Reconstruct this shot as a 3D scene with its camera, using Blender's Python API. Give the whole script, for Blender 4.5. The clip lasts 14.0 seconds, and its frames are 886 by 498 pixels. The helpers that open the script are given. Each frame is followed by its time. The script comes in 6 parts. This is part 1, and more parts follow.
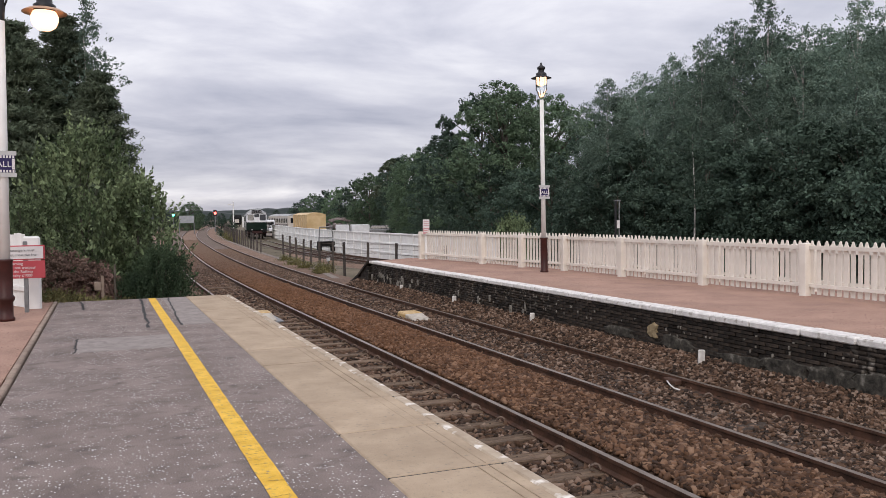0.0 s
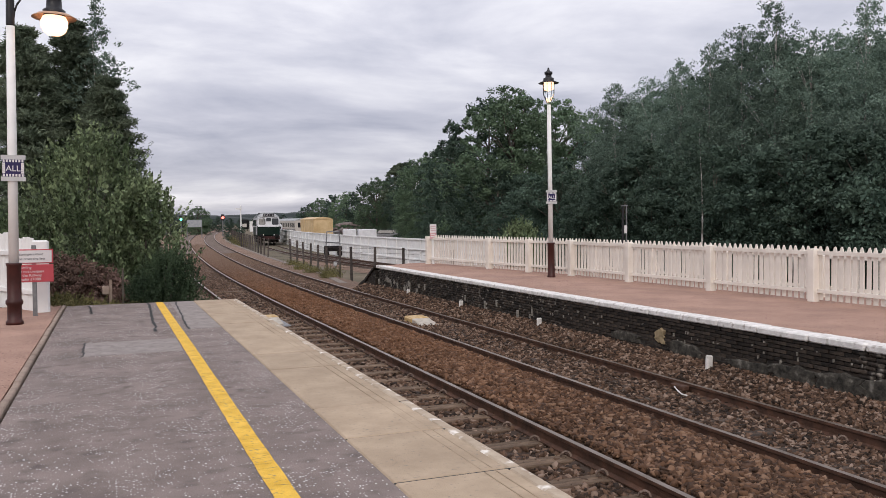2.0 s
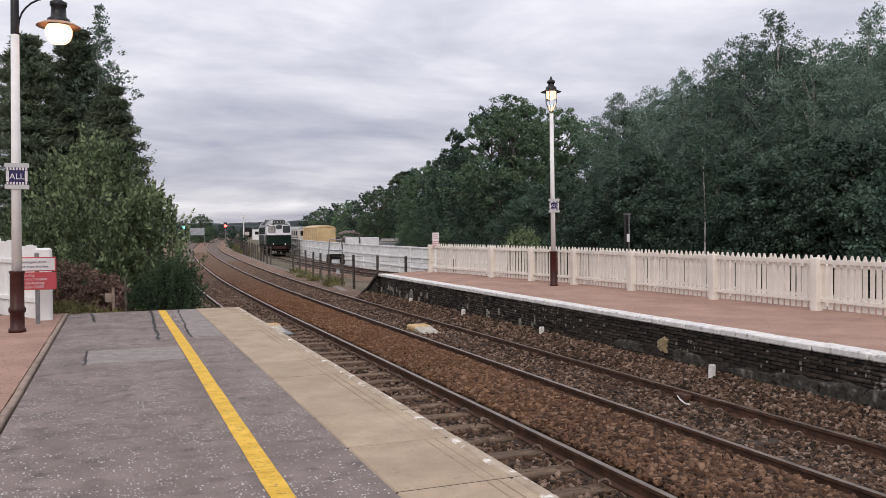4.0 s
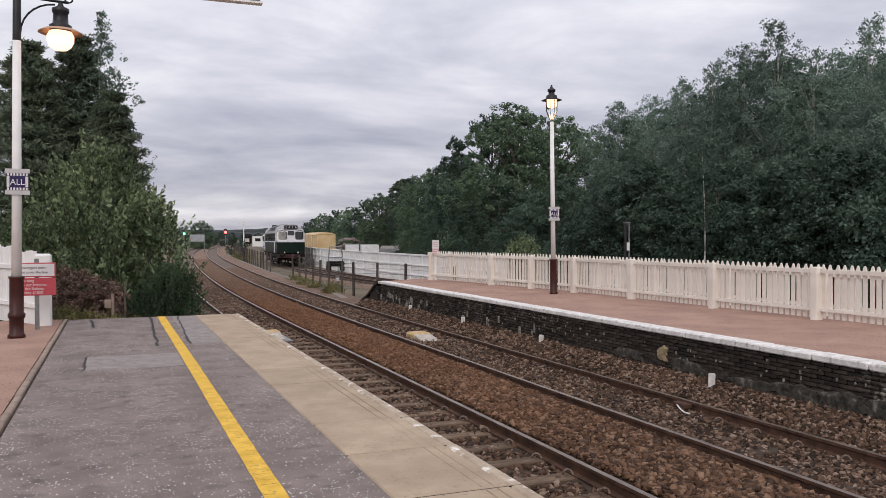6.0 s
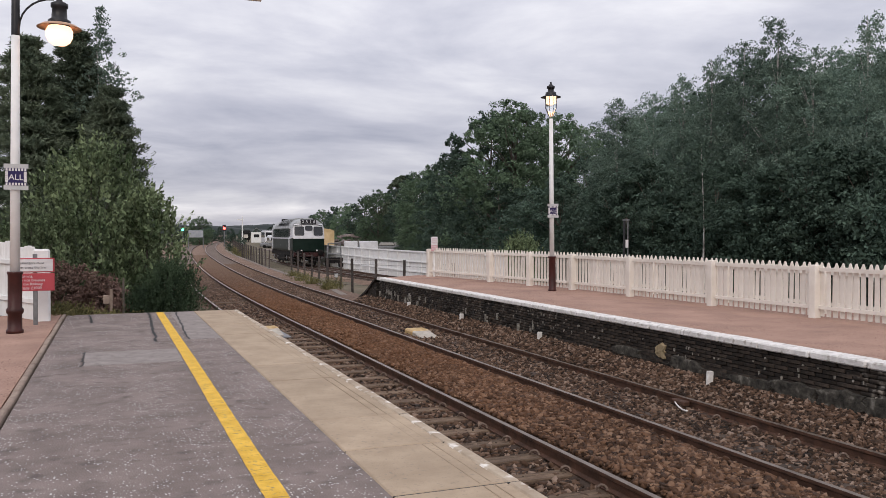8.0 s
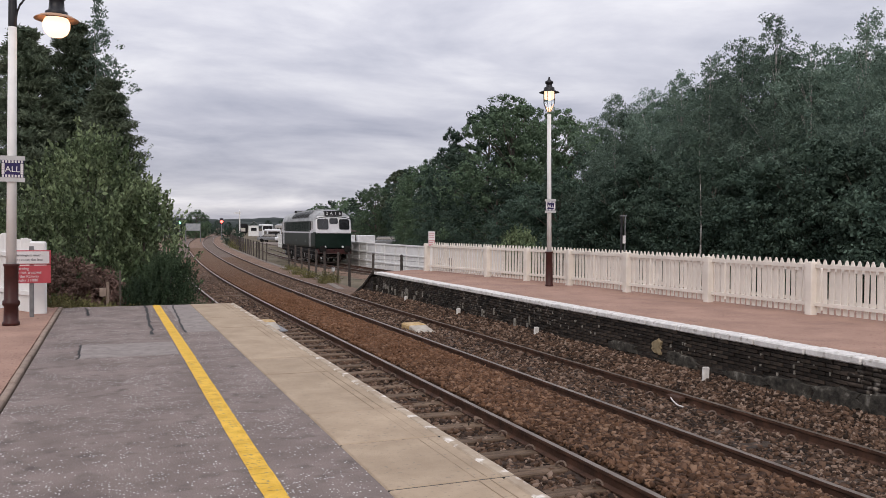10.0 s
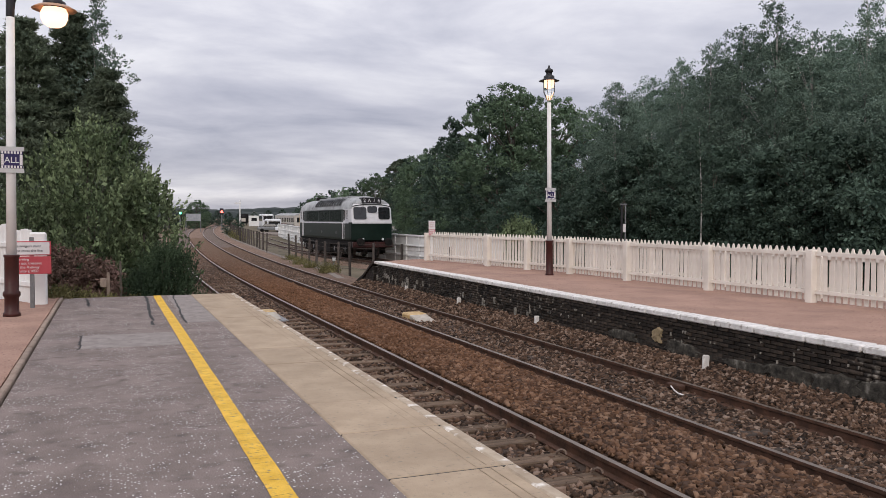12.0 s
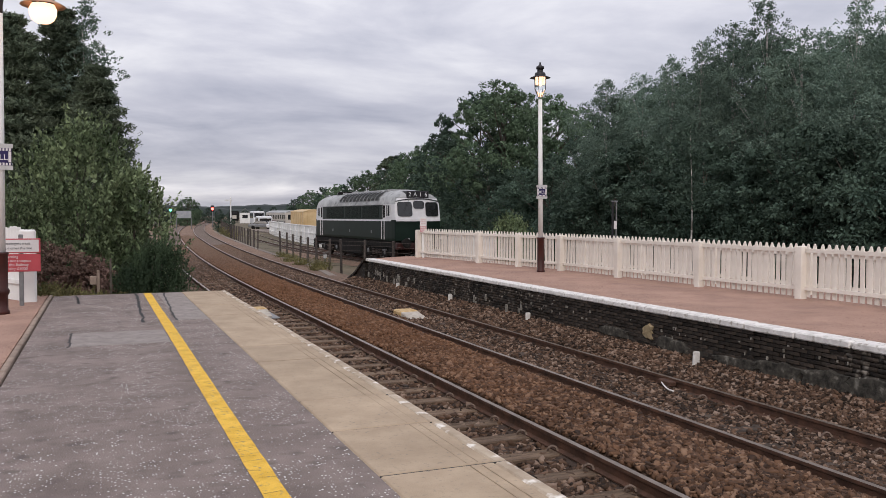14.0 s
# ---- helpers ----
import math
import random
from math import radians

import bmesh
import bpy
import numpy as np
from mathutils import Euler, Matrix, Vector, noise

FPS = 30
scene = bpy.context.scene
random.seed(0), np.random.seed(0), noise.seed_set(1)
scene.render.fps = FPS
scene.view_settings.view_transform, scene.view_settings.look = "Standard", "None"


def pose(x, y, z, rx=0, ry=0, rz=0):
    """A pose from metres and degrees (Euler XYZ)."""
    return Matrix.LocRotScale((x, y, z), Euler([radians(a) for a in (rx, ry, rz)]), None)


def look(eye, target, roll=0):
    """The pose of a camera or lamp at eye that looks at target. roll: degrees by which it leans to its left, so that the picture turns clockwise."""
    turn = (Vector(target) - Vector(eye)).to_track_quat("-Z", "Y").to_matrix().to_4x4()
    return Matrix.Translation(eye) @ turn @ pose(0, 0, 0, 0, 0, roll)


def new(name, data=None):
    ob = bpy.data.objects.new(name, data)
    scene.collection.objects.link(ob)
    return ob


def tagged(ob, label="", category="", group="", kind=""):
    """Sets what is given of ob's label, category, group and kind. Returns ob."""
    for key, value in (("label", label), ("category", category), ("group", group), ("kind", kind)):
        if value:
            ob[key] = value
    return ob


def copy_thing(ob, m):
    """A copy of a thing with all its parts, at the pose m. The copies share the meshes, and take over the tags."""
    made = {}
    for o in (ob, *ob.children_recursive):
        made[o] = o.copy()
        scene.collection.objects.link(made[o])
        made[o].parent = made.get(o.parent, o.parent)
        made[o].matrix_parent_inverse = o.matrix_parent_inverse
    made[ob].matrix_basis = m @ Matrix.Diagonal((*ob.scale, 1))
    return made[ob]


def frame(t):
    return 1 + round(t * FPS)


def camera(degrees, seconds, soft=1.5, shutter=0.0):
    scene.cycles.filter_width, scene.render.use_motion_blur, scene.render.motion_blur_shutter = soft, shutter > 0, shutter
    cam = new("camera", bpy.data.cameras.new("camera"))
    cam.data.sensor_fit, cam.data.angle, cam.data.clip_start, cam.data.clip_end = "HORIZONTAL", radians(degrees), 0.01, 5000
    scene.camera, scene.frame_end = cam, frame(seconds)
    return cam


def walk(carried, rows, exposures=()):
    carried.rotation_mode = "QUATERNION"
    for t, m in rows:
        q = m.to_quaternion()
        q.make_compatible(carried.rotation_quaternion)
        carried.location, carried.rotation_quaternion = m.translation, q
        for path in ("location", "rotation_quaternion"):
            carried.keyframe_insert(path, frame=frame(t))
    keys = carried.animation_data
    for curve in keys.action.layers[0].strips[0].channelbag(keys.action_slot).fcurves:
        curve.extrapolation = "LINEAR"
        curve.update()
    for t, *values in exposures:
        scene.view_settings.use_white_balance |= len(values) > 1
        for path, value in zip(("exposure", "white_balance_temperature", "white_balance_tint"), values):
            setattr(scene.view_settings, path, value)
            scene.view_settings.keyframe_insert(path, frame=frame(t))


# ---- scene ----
# camera: held by hand on the platform, turning a little
cam = camera(56.0, 14.0, 0.6)
PATH = [
    (0, pose(0.000, 0, 1.62, 87.618, 0.579, -22.466)),
    (0.5, pose(0.000, 0, 1.62, 87.870, 0.812, -22.243)),
    (1, pose(0.000, 0, 1.62, 87.789, 0.929, -22.050)),
    (1.5, pose(0.000, 0, 1.62, 87.854, 0.600, -22.033)),
    (2, pose(0.000, 0, 1.62, 87.950, 0.471, -21.984)),
    (2.5, pose(0.000, 0, 1.62, 88.028, 0.501, -22.030)),
    (3, pose(0.000, 0, 1.62, 88.151, 0.472, -21.958)),
    (5.5, pose(0.000, 0, 1.62, 89.004, 0.240, -21.745)),
    (6, pose(0.000, 0, 1.62, 89.050, 0.123, -21.808)),
    (6.5, pose(0.000, 0, 1.62, 88.930, 0.110, -21.907)),
    (7, pose(0.000, 0, 1.62, 88.839, 0.034, -21.945)),
    (7.5, pose(0.000, 0, 1.62, 89.070, -0.146, -21.999)),
    (8, pose(0.000, 0, 1.62, 88.822, -0.071, -21.890)),
    (10.5, pose(0.007, 0, 1.62, 88.332, -0.471, -22.077)),
    (11, pose(0.009, 0, 1.62, 88.092, -0.317, -21.956)),
    (11.5, pose(0.010, 0, 1.62, 87.919, -0.240, -22.069)),
    (12, pose(0.012, 0, 1.62, 87.720, -0.195, -22.036)),
    (12.5, pose(0.013, 0, 1.62, 87.714, -0.162, -22.108)),
    (13, pose(0.015, 0, 1.62, 87.765, -0.199, -22.239)),
    (13.5, pose(0.015, 0, 1.62, 87.852, -0.249, -22.344)),
    (14, pose(0.015, 0, 1.62, 87.515, -0.154, -22.626)),
]
walk(cam, PATH, [(0.0, 0.26, 6720, 12), (3.0, 0.26, 6720, 12), (6.0, 0.17, 6720, 12), (14.0, 0.17, 6720, 12)])

# ---- world and sun: overcast evening ----
def sky_world():
    w = bpy.data.worlds.new("overcast_sky")
    w.use_nodes = True
    nt = w.node_tree
    nt.nodes.clear()
    N, L = nt.nodes.new, nt.links.new
    out, bg = N("ShaderNodeOutputWorld"), N("ShaderNodeBackground")
    tc = N("ShaderNodeTexCoord")
    sep = N("ShaderNodeSeparateXYZ")
    L(tc.outputs["Generated"], sep.inputs[0])
    # clouds lie on a flat layer: divide by the height above the horizon
    up = N("ShaderNodeMath"); up.operation = "MAXIMUM"; up.inputs[1].default_value = 0.0
    L(sep.outputs["Z"], up.inputs[0])
    add = N("ShaderNodeMath"); add.operation = "ADD"; add.inputs[1].default_value = 0.16
    L(up.outputs[0], add.inputs[0])
    dx = N("ShaderNodeMath"); dx.operation = "DIVIDE"
    dy = N("ShaderNodeMath"); dy.operation = "DIVIDE"
    L(sep.outputs["X"], dx.inputs[0]); L(add.outputs[0], dx.inputs[1])
    L(sep.outputs["Y"], dy.inputs[0]); L(add.outputs[0], dy.inputs[1])
    com = N("ShaderNodeCombineXYZ")
    L(dx.outputs[0], com.inputs[0]); L(dy.outputs[0], com.inputs[1])
    turn = N("ShaderNodeMapping")
    turn.inputs["Rotation"].default_value = (0, 0, radians(24))
    turn.inputs["Scale"].default_value = (0.8, 1.0, 1.0)
    L(com.outputs[0], turn.inputs["Vector"])
    n1 = N("ShaderNodeTexNoise"); n1.inputs["Scale"].default_value = 1.3; n1.inputs["Detail"].default_value = 8.0
    n1.inputs["Roughness"].default_value = 0.56; n1.inputs["Distortion"].default_value = 0.25
    L(turn.outputs[0], n1.inputs["Vector"])
    ramp = N("ShaderNodeValToRGB")
    el = ramp.color_ramp.elements
    el[0].position, el[0].color = 0.34, (0.40, 0.42, 0.505, 1)
    el[1].position, el[1].color = 0.64, (0.72, 0.735, 0.785, 1)
    e = el.new(0.5); e.color = (0.555, 0.57, 0.645, 1)
    L(n1.outputs["Fac"], ramp.inputs[0])
    # a darker bank low down, with a pale streak under it
    low = N("ShaderNodeValToRGB")
    le = low.color_ramp.elements
    le[0].position, le[0].color = 0.0, (0.80, 0.80, 0.83, 1)
    le[1].position, le[1].color = 0.30, (1.0, 1.0, 1.0, 1)
    for p, c in ((0.016, (0.84, 0.83, 0.85, 1)), (0.026, (1.2, 1.18, 1.16, 1)), (0.036, (0.86, 0.86, 0.89, 1)), (0.05, (0.84, 0.84, 0.88, 1)), (0.12, (0.82, 0.82, 0.86, 1)), (0.19, (0.97, 0.97, 0.98, 1))):
        x = le.new(p); x.color = c
    L(up.outputs[0], low.inputs[0])
    mul = N("ShaderNodeMix"); mul.data_type = "RGBA"; mul.blend_type = "MULTIPLY"; mul.inputs["Factor"].default_value = 1.0
    L(ramp.outputs[0], mul.inputs["A"]); L(low.outputs[0], mul.inputs["B"])
    # thin daylight from the open sky above the cloud
    sky = N("ShaderNodeTexSky"); sky.sky_type = "NISHITA"; sky.sun_disc = False
    sky.sun_elevation, sky.sun_rotation = radians(35), radians(200)
    dim = N("ShaderNodeMix"); dim.data_type = "RGBA"; dim.blend_type = "MULTIPLY"; dim.inputs["Factor"].default_value = 1.0
    L(sky.outputs[0], dim.inputs["A"]); dim.inputs["B"].default_value = (0.1, 0.1, 0.1, 1)
    mix = N("ShaderNodeMix"); mix.data_type = "RGBA"; mix.inputs["Factor"].default_value = 0.93
    L(dim.outputs["Result"], mix.inputs["A"]); L(mul.outputs["Result"], mix.inputs["B"])
    # an overcast sky grows brighter towards the zenith
    zen = N("ShaderNodeMapRange"); zen.inputs["To Min"].default_value = 0.95; zen.inputs["To Max"].default_value = 1.85
    L(up.outputs[0], zen.inputs["Value"])
    lift = N("ShaderNodeVectorMath"); lift.operation = "SCALE"
    L(mix.outputs["Result"], lift.inputs[0]); L(zen.outputs[0], lift.inputs["Scale"])
    L(lift.outputs[0], bg.inputs["Color"])
    bg.inputs["Strength"].default_value = 1.0
    L(bg.outputs[0], out.inputs[0])
    scene.world = w


sky_world()
sun = new("sun", bpy.data.lights.new("sun", "SUN"))
sun.data.energy, sun.data.angle, sun.data.color = 1.0, radians(35), (1.0, 0.92, 0.84)
sun.matrix_world = look((-30, -60, 60), (10, 20, 0))


# ---- materials ----
def mat(name, a, b, scale=8.0, rough=0.8, bump=0.2, bump_scale=None, metal=0.0, fine=None, vary=0.0, island=0.0, ratio=(0.35, 0.65), detail=6.0, stretch=None, spec=0.3):
    """Two colours mixed by noise; fine: a third, speckled colour; vary and island: brightness from piece to piece."""
    m = bpy.data.materials.new(name)
    m.use_nodes = True
    nt = m.node_tree
    N, L = nt.nodes.new, nt.links.new
    bsdf = nt.nodes["Principled BSDF"]
    tc = N("ShaderNodeTexCoord")
    src = tc.outputs["Object"]
    if stretch:
        mp = N("ShaderNodeMapping"); mp.inputs["Scale"].default_value = stretch
        L(src, mp.inputs["Vector"]); src = mp.outputs[0]
    n = N("ShaderNodeTexNoise"); n.inputs["Scale"].default_value = scale; n.inputs["Detail"].default_value = detail
    n.inputs["Roughness"].default_value = 0.62
    L(src, n.inputs["Vector"])
    r = N("ShaderNodeValToRGB")
    r.color_ramp.elements[0].position, r.color_ramp.elements[0].color = ratio[0], (*a, 1)
    r.color_ramp.elements[1].position, r.color_ramp.elements[1].color = ratio[1], (*b, 1)
    L(n.outputs["Fac"], r.inputs[0])
    col = r.outputs[0]
    if fine:
        fc, fs, lo, hi = fine
        n2 = N("ShaderNodeTexNoise"); n2.inputs["Scale"].default_value = fs; n2.inputs["Detail"].default_value = 3.0
        L(src, n2.inputs["Vector"])
        r2 = N("ShaderNodeMapRange"); r2.inputs["From Min"].default_value = lo; r2.inputs["From Max"].default_value = hi
        L(n2.outputs["Fac"], r2.inputs["Value"])
        mx = N("ShaderNodeMix"); mx.data_type = "RGBA"
        L(r2.outputs[0], mx.inputs["Factor"]); L(col, mx.inputs["A"]); mx.inputs["B"].default_value = (*fc, 1)
        col = mx.outputs["Result"]
    if vary or island:
        if vary:
            info = N("ShaderNodeObjectInfo"); rnd = info.outputs["Random"]
        else:
            info = N("ShaderNodeNewGeometry"); rnd = info.outputs["Random Per Island"]
        k = vary or island
        mr = N("ShaderNodeMapRange"); mr.inputs["To Min"].default_value = 1 - k; mr.inputs["To Max"].default_value = 1 + k
        L(rnd, mr.inputs["Value"])
        hs = N("ShaderNodeHueSaturation")
        L(mr.outputs[0], hs.inputs["Value"]); L(col, hs.inputs["Color"])
        col = hs.outputs[0]
    L(col, bsdf.inputs["Base Color"])
    bsdf.inputs["Roughness"].default_value = rough
    bsdf.inputs["Metallic"].default_value = metal
    bsdf.inputs["Specular IOR Level"].default_value = spec
    if bump:
        n3 = N("ShaderNodeTexNoise"); n3.inputs["Scale"].default_value = bump_scale or scale * 6; n3.inputs["Detail"].default_value = 5.0
        L(src, n3.inputs["Vector"])
        bp = N("ShaderNodeBump"); bp.inputs["Strength"].default_value = bump; bp.inputs["Distance"].default_value = 0.02
        L(n3.outputs["Fac"], bp.inputs["Height"]); L(bp.outputs[0], bsdf.inputs["Normal"])
    return m


def glow(name, color, strength):
    m = bpy.data.materials.new(name)
    m.use_nodes = True
    b = m.node_tree.nodes["Principled BSDF"]
    b.inputs["Base Color"].default_value = (*color, 1)
    b.inputs["Emission Color"].default_value = (*color, 1)
    b.inputs["Emission Strength"].default_value = strength
    return m


def glass(name, tint=(0.9, 0.95, 0.95), rough=0.02):
    m = bpy.data.materials.new(name)
    m.use_nodes = True
    b = m.node_tree.nodes["Principled BSDF"]
    b.inputs["Base Color"].default_value = (*tint, 1)
    b.inputs["Transmission Weight"].default_value = 1.0
    b.inputs["Roughness"].default_value = rough
    b.inputs["IOR"].default_value = 1.45
    return m


M_ASPHALT = mat("asphalt_old", (0.160, 0.127, 0.115), (0.262, 0.212, 0.192), 1.6, 0.9, 0.8, 60, fine=((0.128, 0.102, 0.094), 5, 0.54, 0.74), ratio=(0.33, 0.67), detail=10.0)


def add_specks(m, color, scale, radius, share):
    """Pale stone chips of a centimetre or so showing in a surface."""
    nt = m.node_tree
    N, L = nt.nodes.new, nt.links.new
    bsdf = nt.nodes["Principled BSDF"]
    src = bsdf.inputs["Base Color"].links[0].from_socket
    tc, vo = N("ShaderNodeTexCoord"), N("ShaderNodeTexVoronoi")
    vo.inputs["Scale"].default_value = scale
    L(tc.outputs["Object"], vo.inputs["Vector"])
    near = N("ShaderNodeMath"); near.operation = "LESS_THAN"; near.inputs[1].default_value = radius
    L(vo.outputs["Distance"], near.inputs[0])
    sep = N("ShaderNodeSeparateColor")
    L(vo.outputs["Color"], sep.inputs[0])
    # chips lie thicker in some places than in others
    no = N("ShaderNodeTexNoise"); no.inputs["Scale"].default_value = 1.7; no.inputs["Detail"].default_value = 4.0
    L(tc.outputs["Object"], no.inputs["Vector"])
    thr = N("ShaderNodeMapRange"); thr.inputs["From Min"].default_value = 0.38; thr.inputs["From Max"].default_value = 0.62
    thr.inputs["To Min"].default_value = 0.15 * share; thr.inputs["To Max"].default_value = 2.1 * share
    L(no.outputs["Fac"], thr.inputs["Value"])
    few = N("ShaderNodeMath"); few.operation = "LESS_THAN"
    L(sep.outputs[0], few.inputs[0]); L(thr.outputs[0], few.inputs[1])
    both = N("ShaderNodeMath"); both.operation = "MULTIPLY"
    L(near.outputs[0], both.inputs[0]); L(few.outputs[0], both.inputs[1])
    mx = N("ShaderNodeMix"); mx.data_type = "RGBA"; mx.inputs["B"].default_value = (*color, 1)
    L(both.outputs[0], mx.inputs["Factor"]); L(src, mx.inputs["A"]); L(mx.outputs["Result"], bsdf.inputs["Base Color"])


M_ASPHALT2 = mat("asphalt_patch", (0.225, 0.197, 0.183), (0.31, 0.272, 0.252), 4.5, 0.9, 0.5, 90, fine=((0.19, 0.165, 0.153), 12, 0.54, 0.74))
M_CRACK = mat("crack_seal", (0.02, 0.02, 0.02), (0.04, 0.04, 0.04), 20, 0.7, 0.3)
M_COPING = mat("buff_slab", (0.335, 0.256, 0.180), (0.438, 0.341, 0.243), 2.2, 0.9, 0.35, 110, vary=0.06, fine=((0.2, 0.18, 0.15), 30, 0.6, 0.8))
M_YELLOW = mat("yellow_line_paint", (0.62, 0.36, 0.035), (0.80, 0.50, 0.07), 6, 0.75, 0.3, 90, fine=((0.22, 0.19, 0.14), 26, 0.60, 0.72))
M_WHITE_WORN = mat("worn_white_paint", (0.56, 0.54, 0.515), (0.78, 0.755, 0.725), 7, 0.8, 0.3, 60, fine=((0.36, 0.33, 0.29), 11, 0.58, 0.72))
M_SCORE = mat("scored_slab_line", (0.24, 0.185, 0.125), (0.36, 0.28, 0.195), 6, 0.9, 0.2, 60)
M_EDGE_WORN = mat("scuffed_edge_paint", (0.33, 0.26, 0.19), (0.46, 0.38, 0.29), 4, 0.85, 0.3, 60, fine=((0.76, 0.72, 0.66), 7, 0.55, 0.66))
M_PINK = mat("pink_chippings", (0.24, 0.145, 0.112), (0.42, 0.262, 0.198), 0.9, 0.95, 0.5, 60, fine=((0.47, 0.33, 0.265), 40, 0.55, 0.75), ratio=(0.28, 0.72), detail=9.0)
M_KERB = mat("concrete_kerb", (0.22, 0.165, 0.13), (0.33, 0.255, 0.205), 4, 0.9, 0.4, 80, vary=0.1)
M_BALLAST_BED = mat("ballast_bed", (0.17, 0.105, 0.073), (0.27, 0.18, 0.132), 1.2, 0.95, 0.8, 28, fine=((0.09, 0.062, 0.045), 9, 0.5, 0.68))
M_BED_DARK = mat("dark_ballast_bed", (0.115, 0.083, 0.066), (0.20, 0.15, 0.122), 1.2, 0.95, 0.8, 28, fine=((0.07, 0.052, 0.042), 9, 0.5, 0.7))
M_STRIP = mat("pale_grey_strip", (0.42, 0.42, 0.42), (0.5, 0.5, 0.5), 5, 0.6, 0)
M_STONE = mat("ballast_stone", (0.055, 0.033, 0.022), (0.20, 0.112, 0.07), 0.7, 0.92, 0.3, 60, island=0.6)
M_STONE_GREY = mat("ballast_stone_grey", (0.036, 0.023, 0.016), (0.14, 0.087, 0.059), 0.7, 0.92, 0.3, 60, island=0.6)
M_RAIL = mat("rusty_rail_steel", (0.04, 0.021, 0.014), (0.105, 0.052, 0.033), 5, 0.7, 0.3, 60)
M_CLIP = mat("rusty_clip_steel", (0.10, 0.07, 0.054), (0.20, 0.145, 0.115), 20, 0.6, 0.1)
M_RAILTOP = mat("worn_rail_head", (0.16, 0.125, 0.10), (0.26, 0.215, 0.18), 3, 0.40, 0.03, metal=0.55)
M_SLEEPER = mat("weathered_sleeper", (0.08, 0.053, 0.036), (0.21, 0.145, 0.098), 3, 0.92, 0.5, 40, vary=0.25, stretch=(1, 5, 5))
M_SLEEPER_DARK = mat("dark_timber_sleeper", (0.042, 0.031, 0.024), (0.095, 0.07, 0.054), 3, 0.92, 0.5, 40, vary=0.25, stretch=(1, 5, 5))
M_BRICK = mat("sooty_brick", (0.011, 0.010, 0.009), (0.05, 0.037, 0.028), 2.2, 0.92, 0.5, 50, vary=0.6, fine=((0.19, 0.17, 0.145), 9, 0.56, 0.74))
M_BRICK_J = mat("sooty_brick_run", (0.011, 0.010, 0.009), (0.05, 0.037, 0.028), 2.2, 0.92, 0.5, 50, island=0.6, fine=((0.19, 0.17, 0.145), 9, 0.56, 0.74))
M_MORTAR = mat("dark_mortar", (0.018, 0.016, 0.014), (0.075, 0.066, 0.056), 2.5, 0.95, 0.4, 40)
M_CREAM = mat("cream_fence_paint", (0.67, 0.62, 0.555), (0.78, 0.73, 0.66), 2.5, 0.6, 0.12, 25, vary=0.05)
M_WHITE = mat("white_paint", (0.68, 0.68, 0.665), (0.79, 0.79, 0.775), 2.0, 0.55, 0.1, 25, vary=0.04)
M_MAROON = mat("maroon_paint", (0.035, 0.010, 0.008), (0.06, 0.016, 0.013), 4, 0.45, 0.1, 30)
M_BLACK = mat("black_iron_paint", (0.012, 0.012, 0.014), (0.025, 0.025, 0.028), 6, 0.4, 0.1, 40)
M_PURPLE = mat("purple_sign_enamel", (0.02, 0.015, 0.07), (0.027, 0.02, 0.09), 4, 0.35, 0.0)
M_RED_SIGN = mat("red_sign_face", (0.40, 0.06, 0.075), (0.46, 0.075, 0.09), 3, 0.4, 0.0)
M_WHITE_SIGN = mat("white_sign_face", (0.60, 0.58, 0.58), (0.68, 0.66, 0.66), 3, 0.4, 0.0)
M_STEEL = mat("galvanised_steel", (0.16, 0.165, 0.17), (0.26, 0.265, 0.27), 8, 0.5, 0.1, 40, metal=0.6)
M_GRASS = mat("rough_grass_ground", (0.075, 0.07, 0.042), (0.165, 0.135, 0.092), 0.35, 0.95, 0.8, 6, fine=((0.12, 0.085, 0.06), 2.2, 0.5, 0.7))
M_CESS = mat("grey_cess_path", (0.14, 0.115, 0.095), (0.25, 0.21, 0.18), 0.8, 0.95, 0.6, 20)
M_BARK = mat("tree_bark", (0.06, 0.05, 0.04), (0.14, 0.12, 0.10), 6, 0.9, 0.6, 30)
M_BIRCH = mat("birch_bark", (0.12, 0.11, 0.10), (0.55, 0.53, 0.50), 3, 0.8, 0.4, 20, stretch=(1, 1, 3))
M_GLOBE = glow("lamp_globe_glass", (1.0, 0.60, 0.38), 2.0)
M_LANTERN_GLASS = glass("clear_lantern_glass")


add_specks(M_PINK, (0.16, 0.09, 0.065), 30, 0.34, 0.14)
add_specks(M_ASPHALT, (0.70, 0.68, 0.66), 50, 0.34, 0.11)
add_specks(M_ASPHALT, (0.50, 0.48, 0.46), 85, 0.36, 0.035)


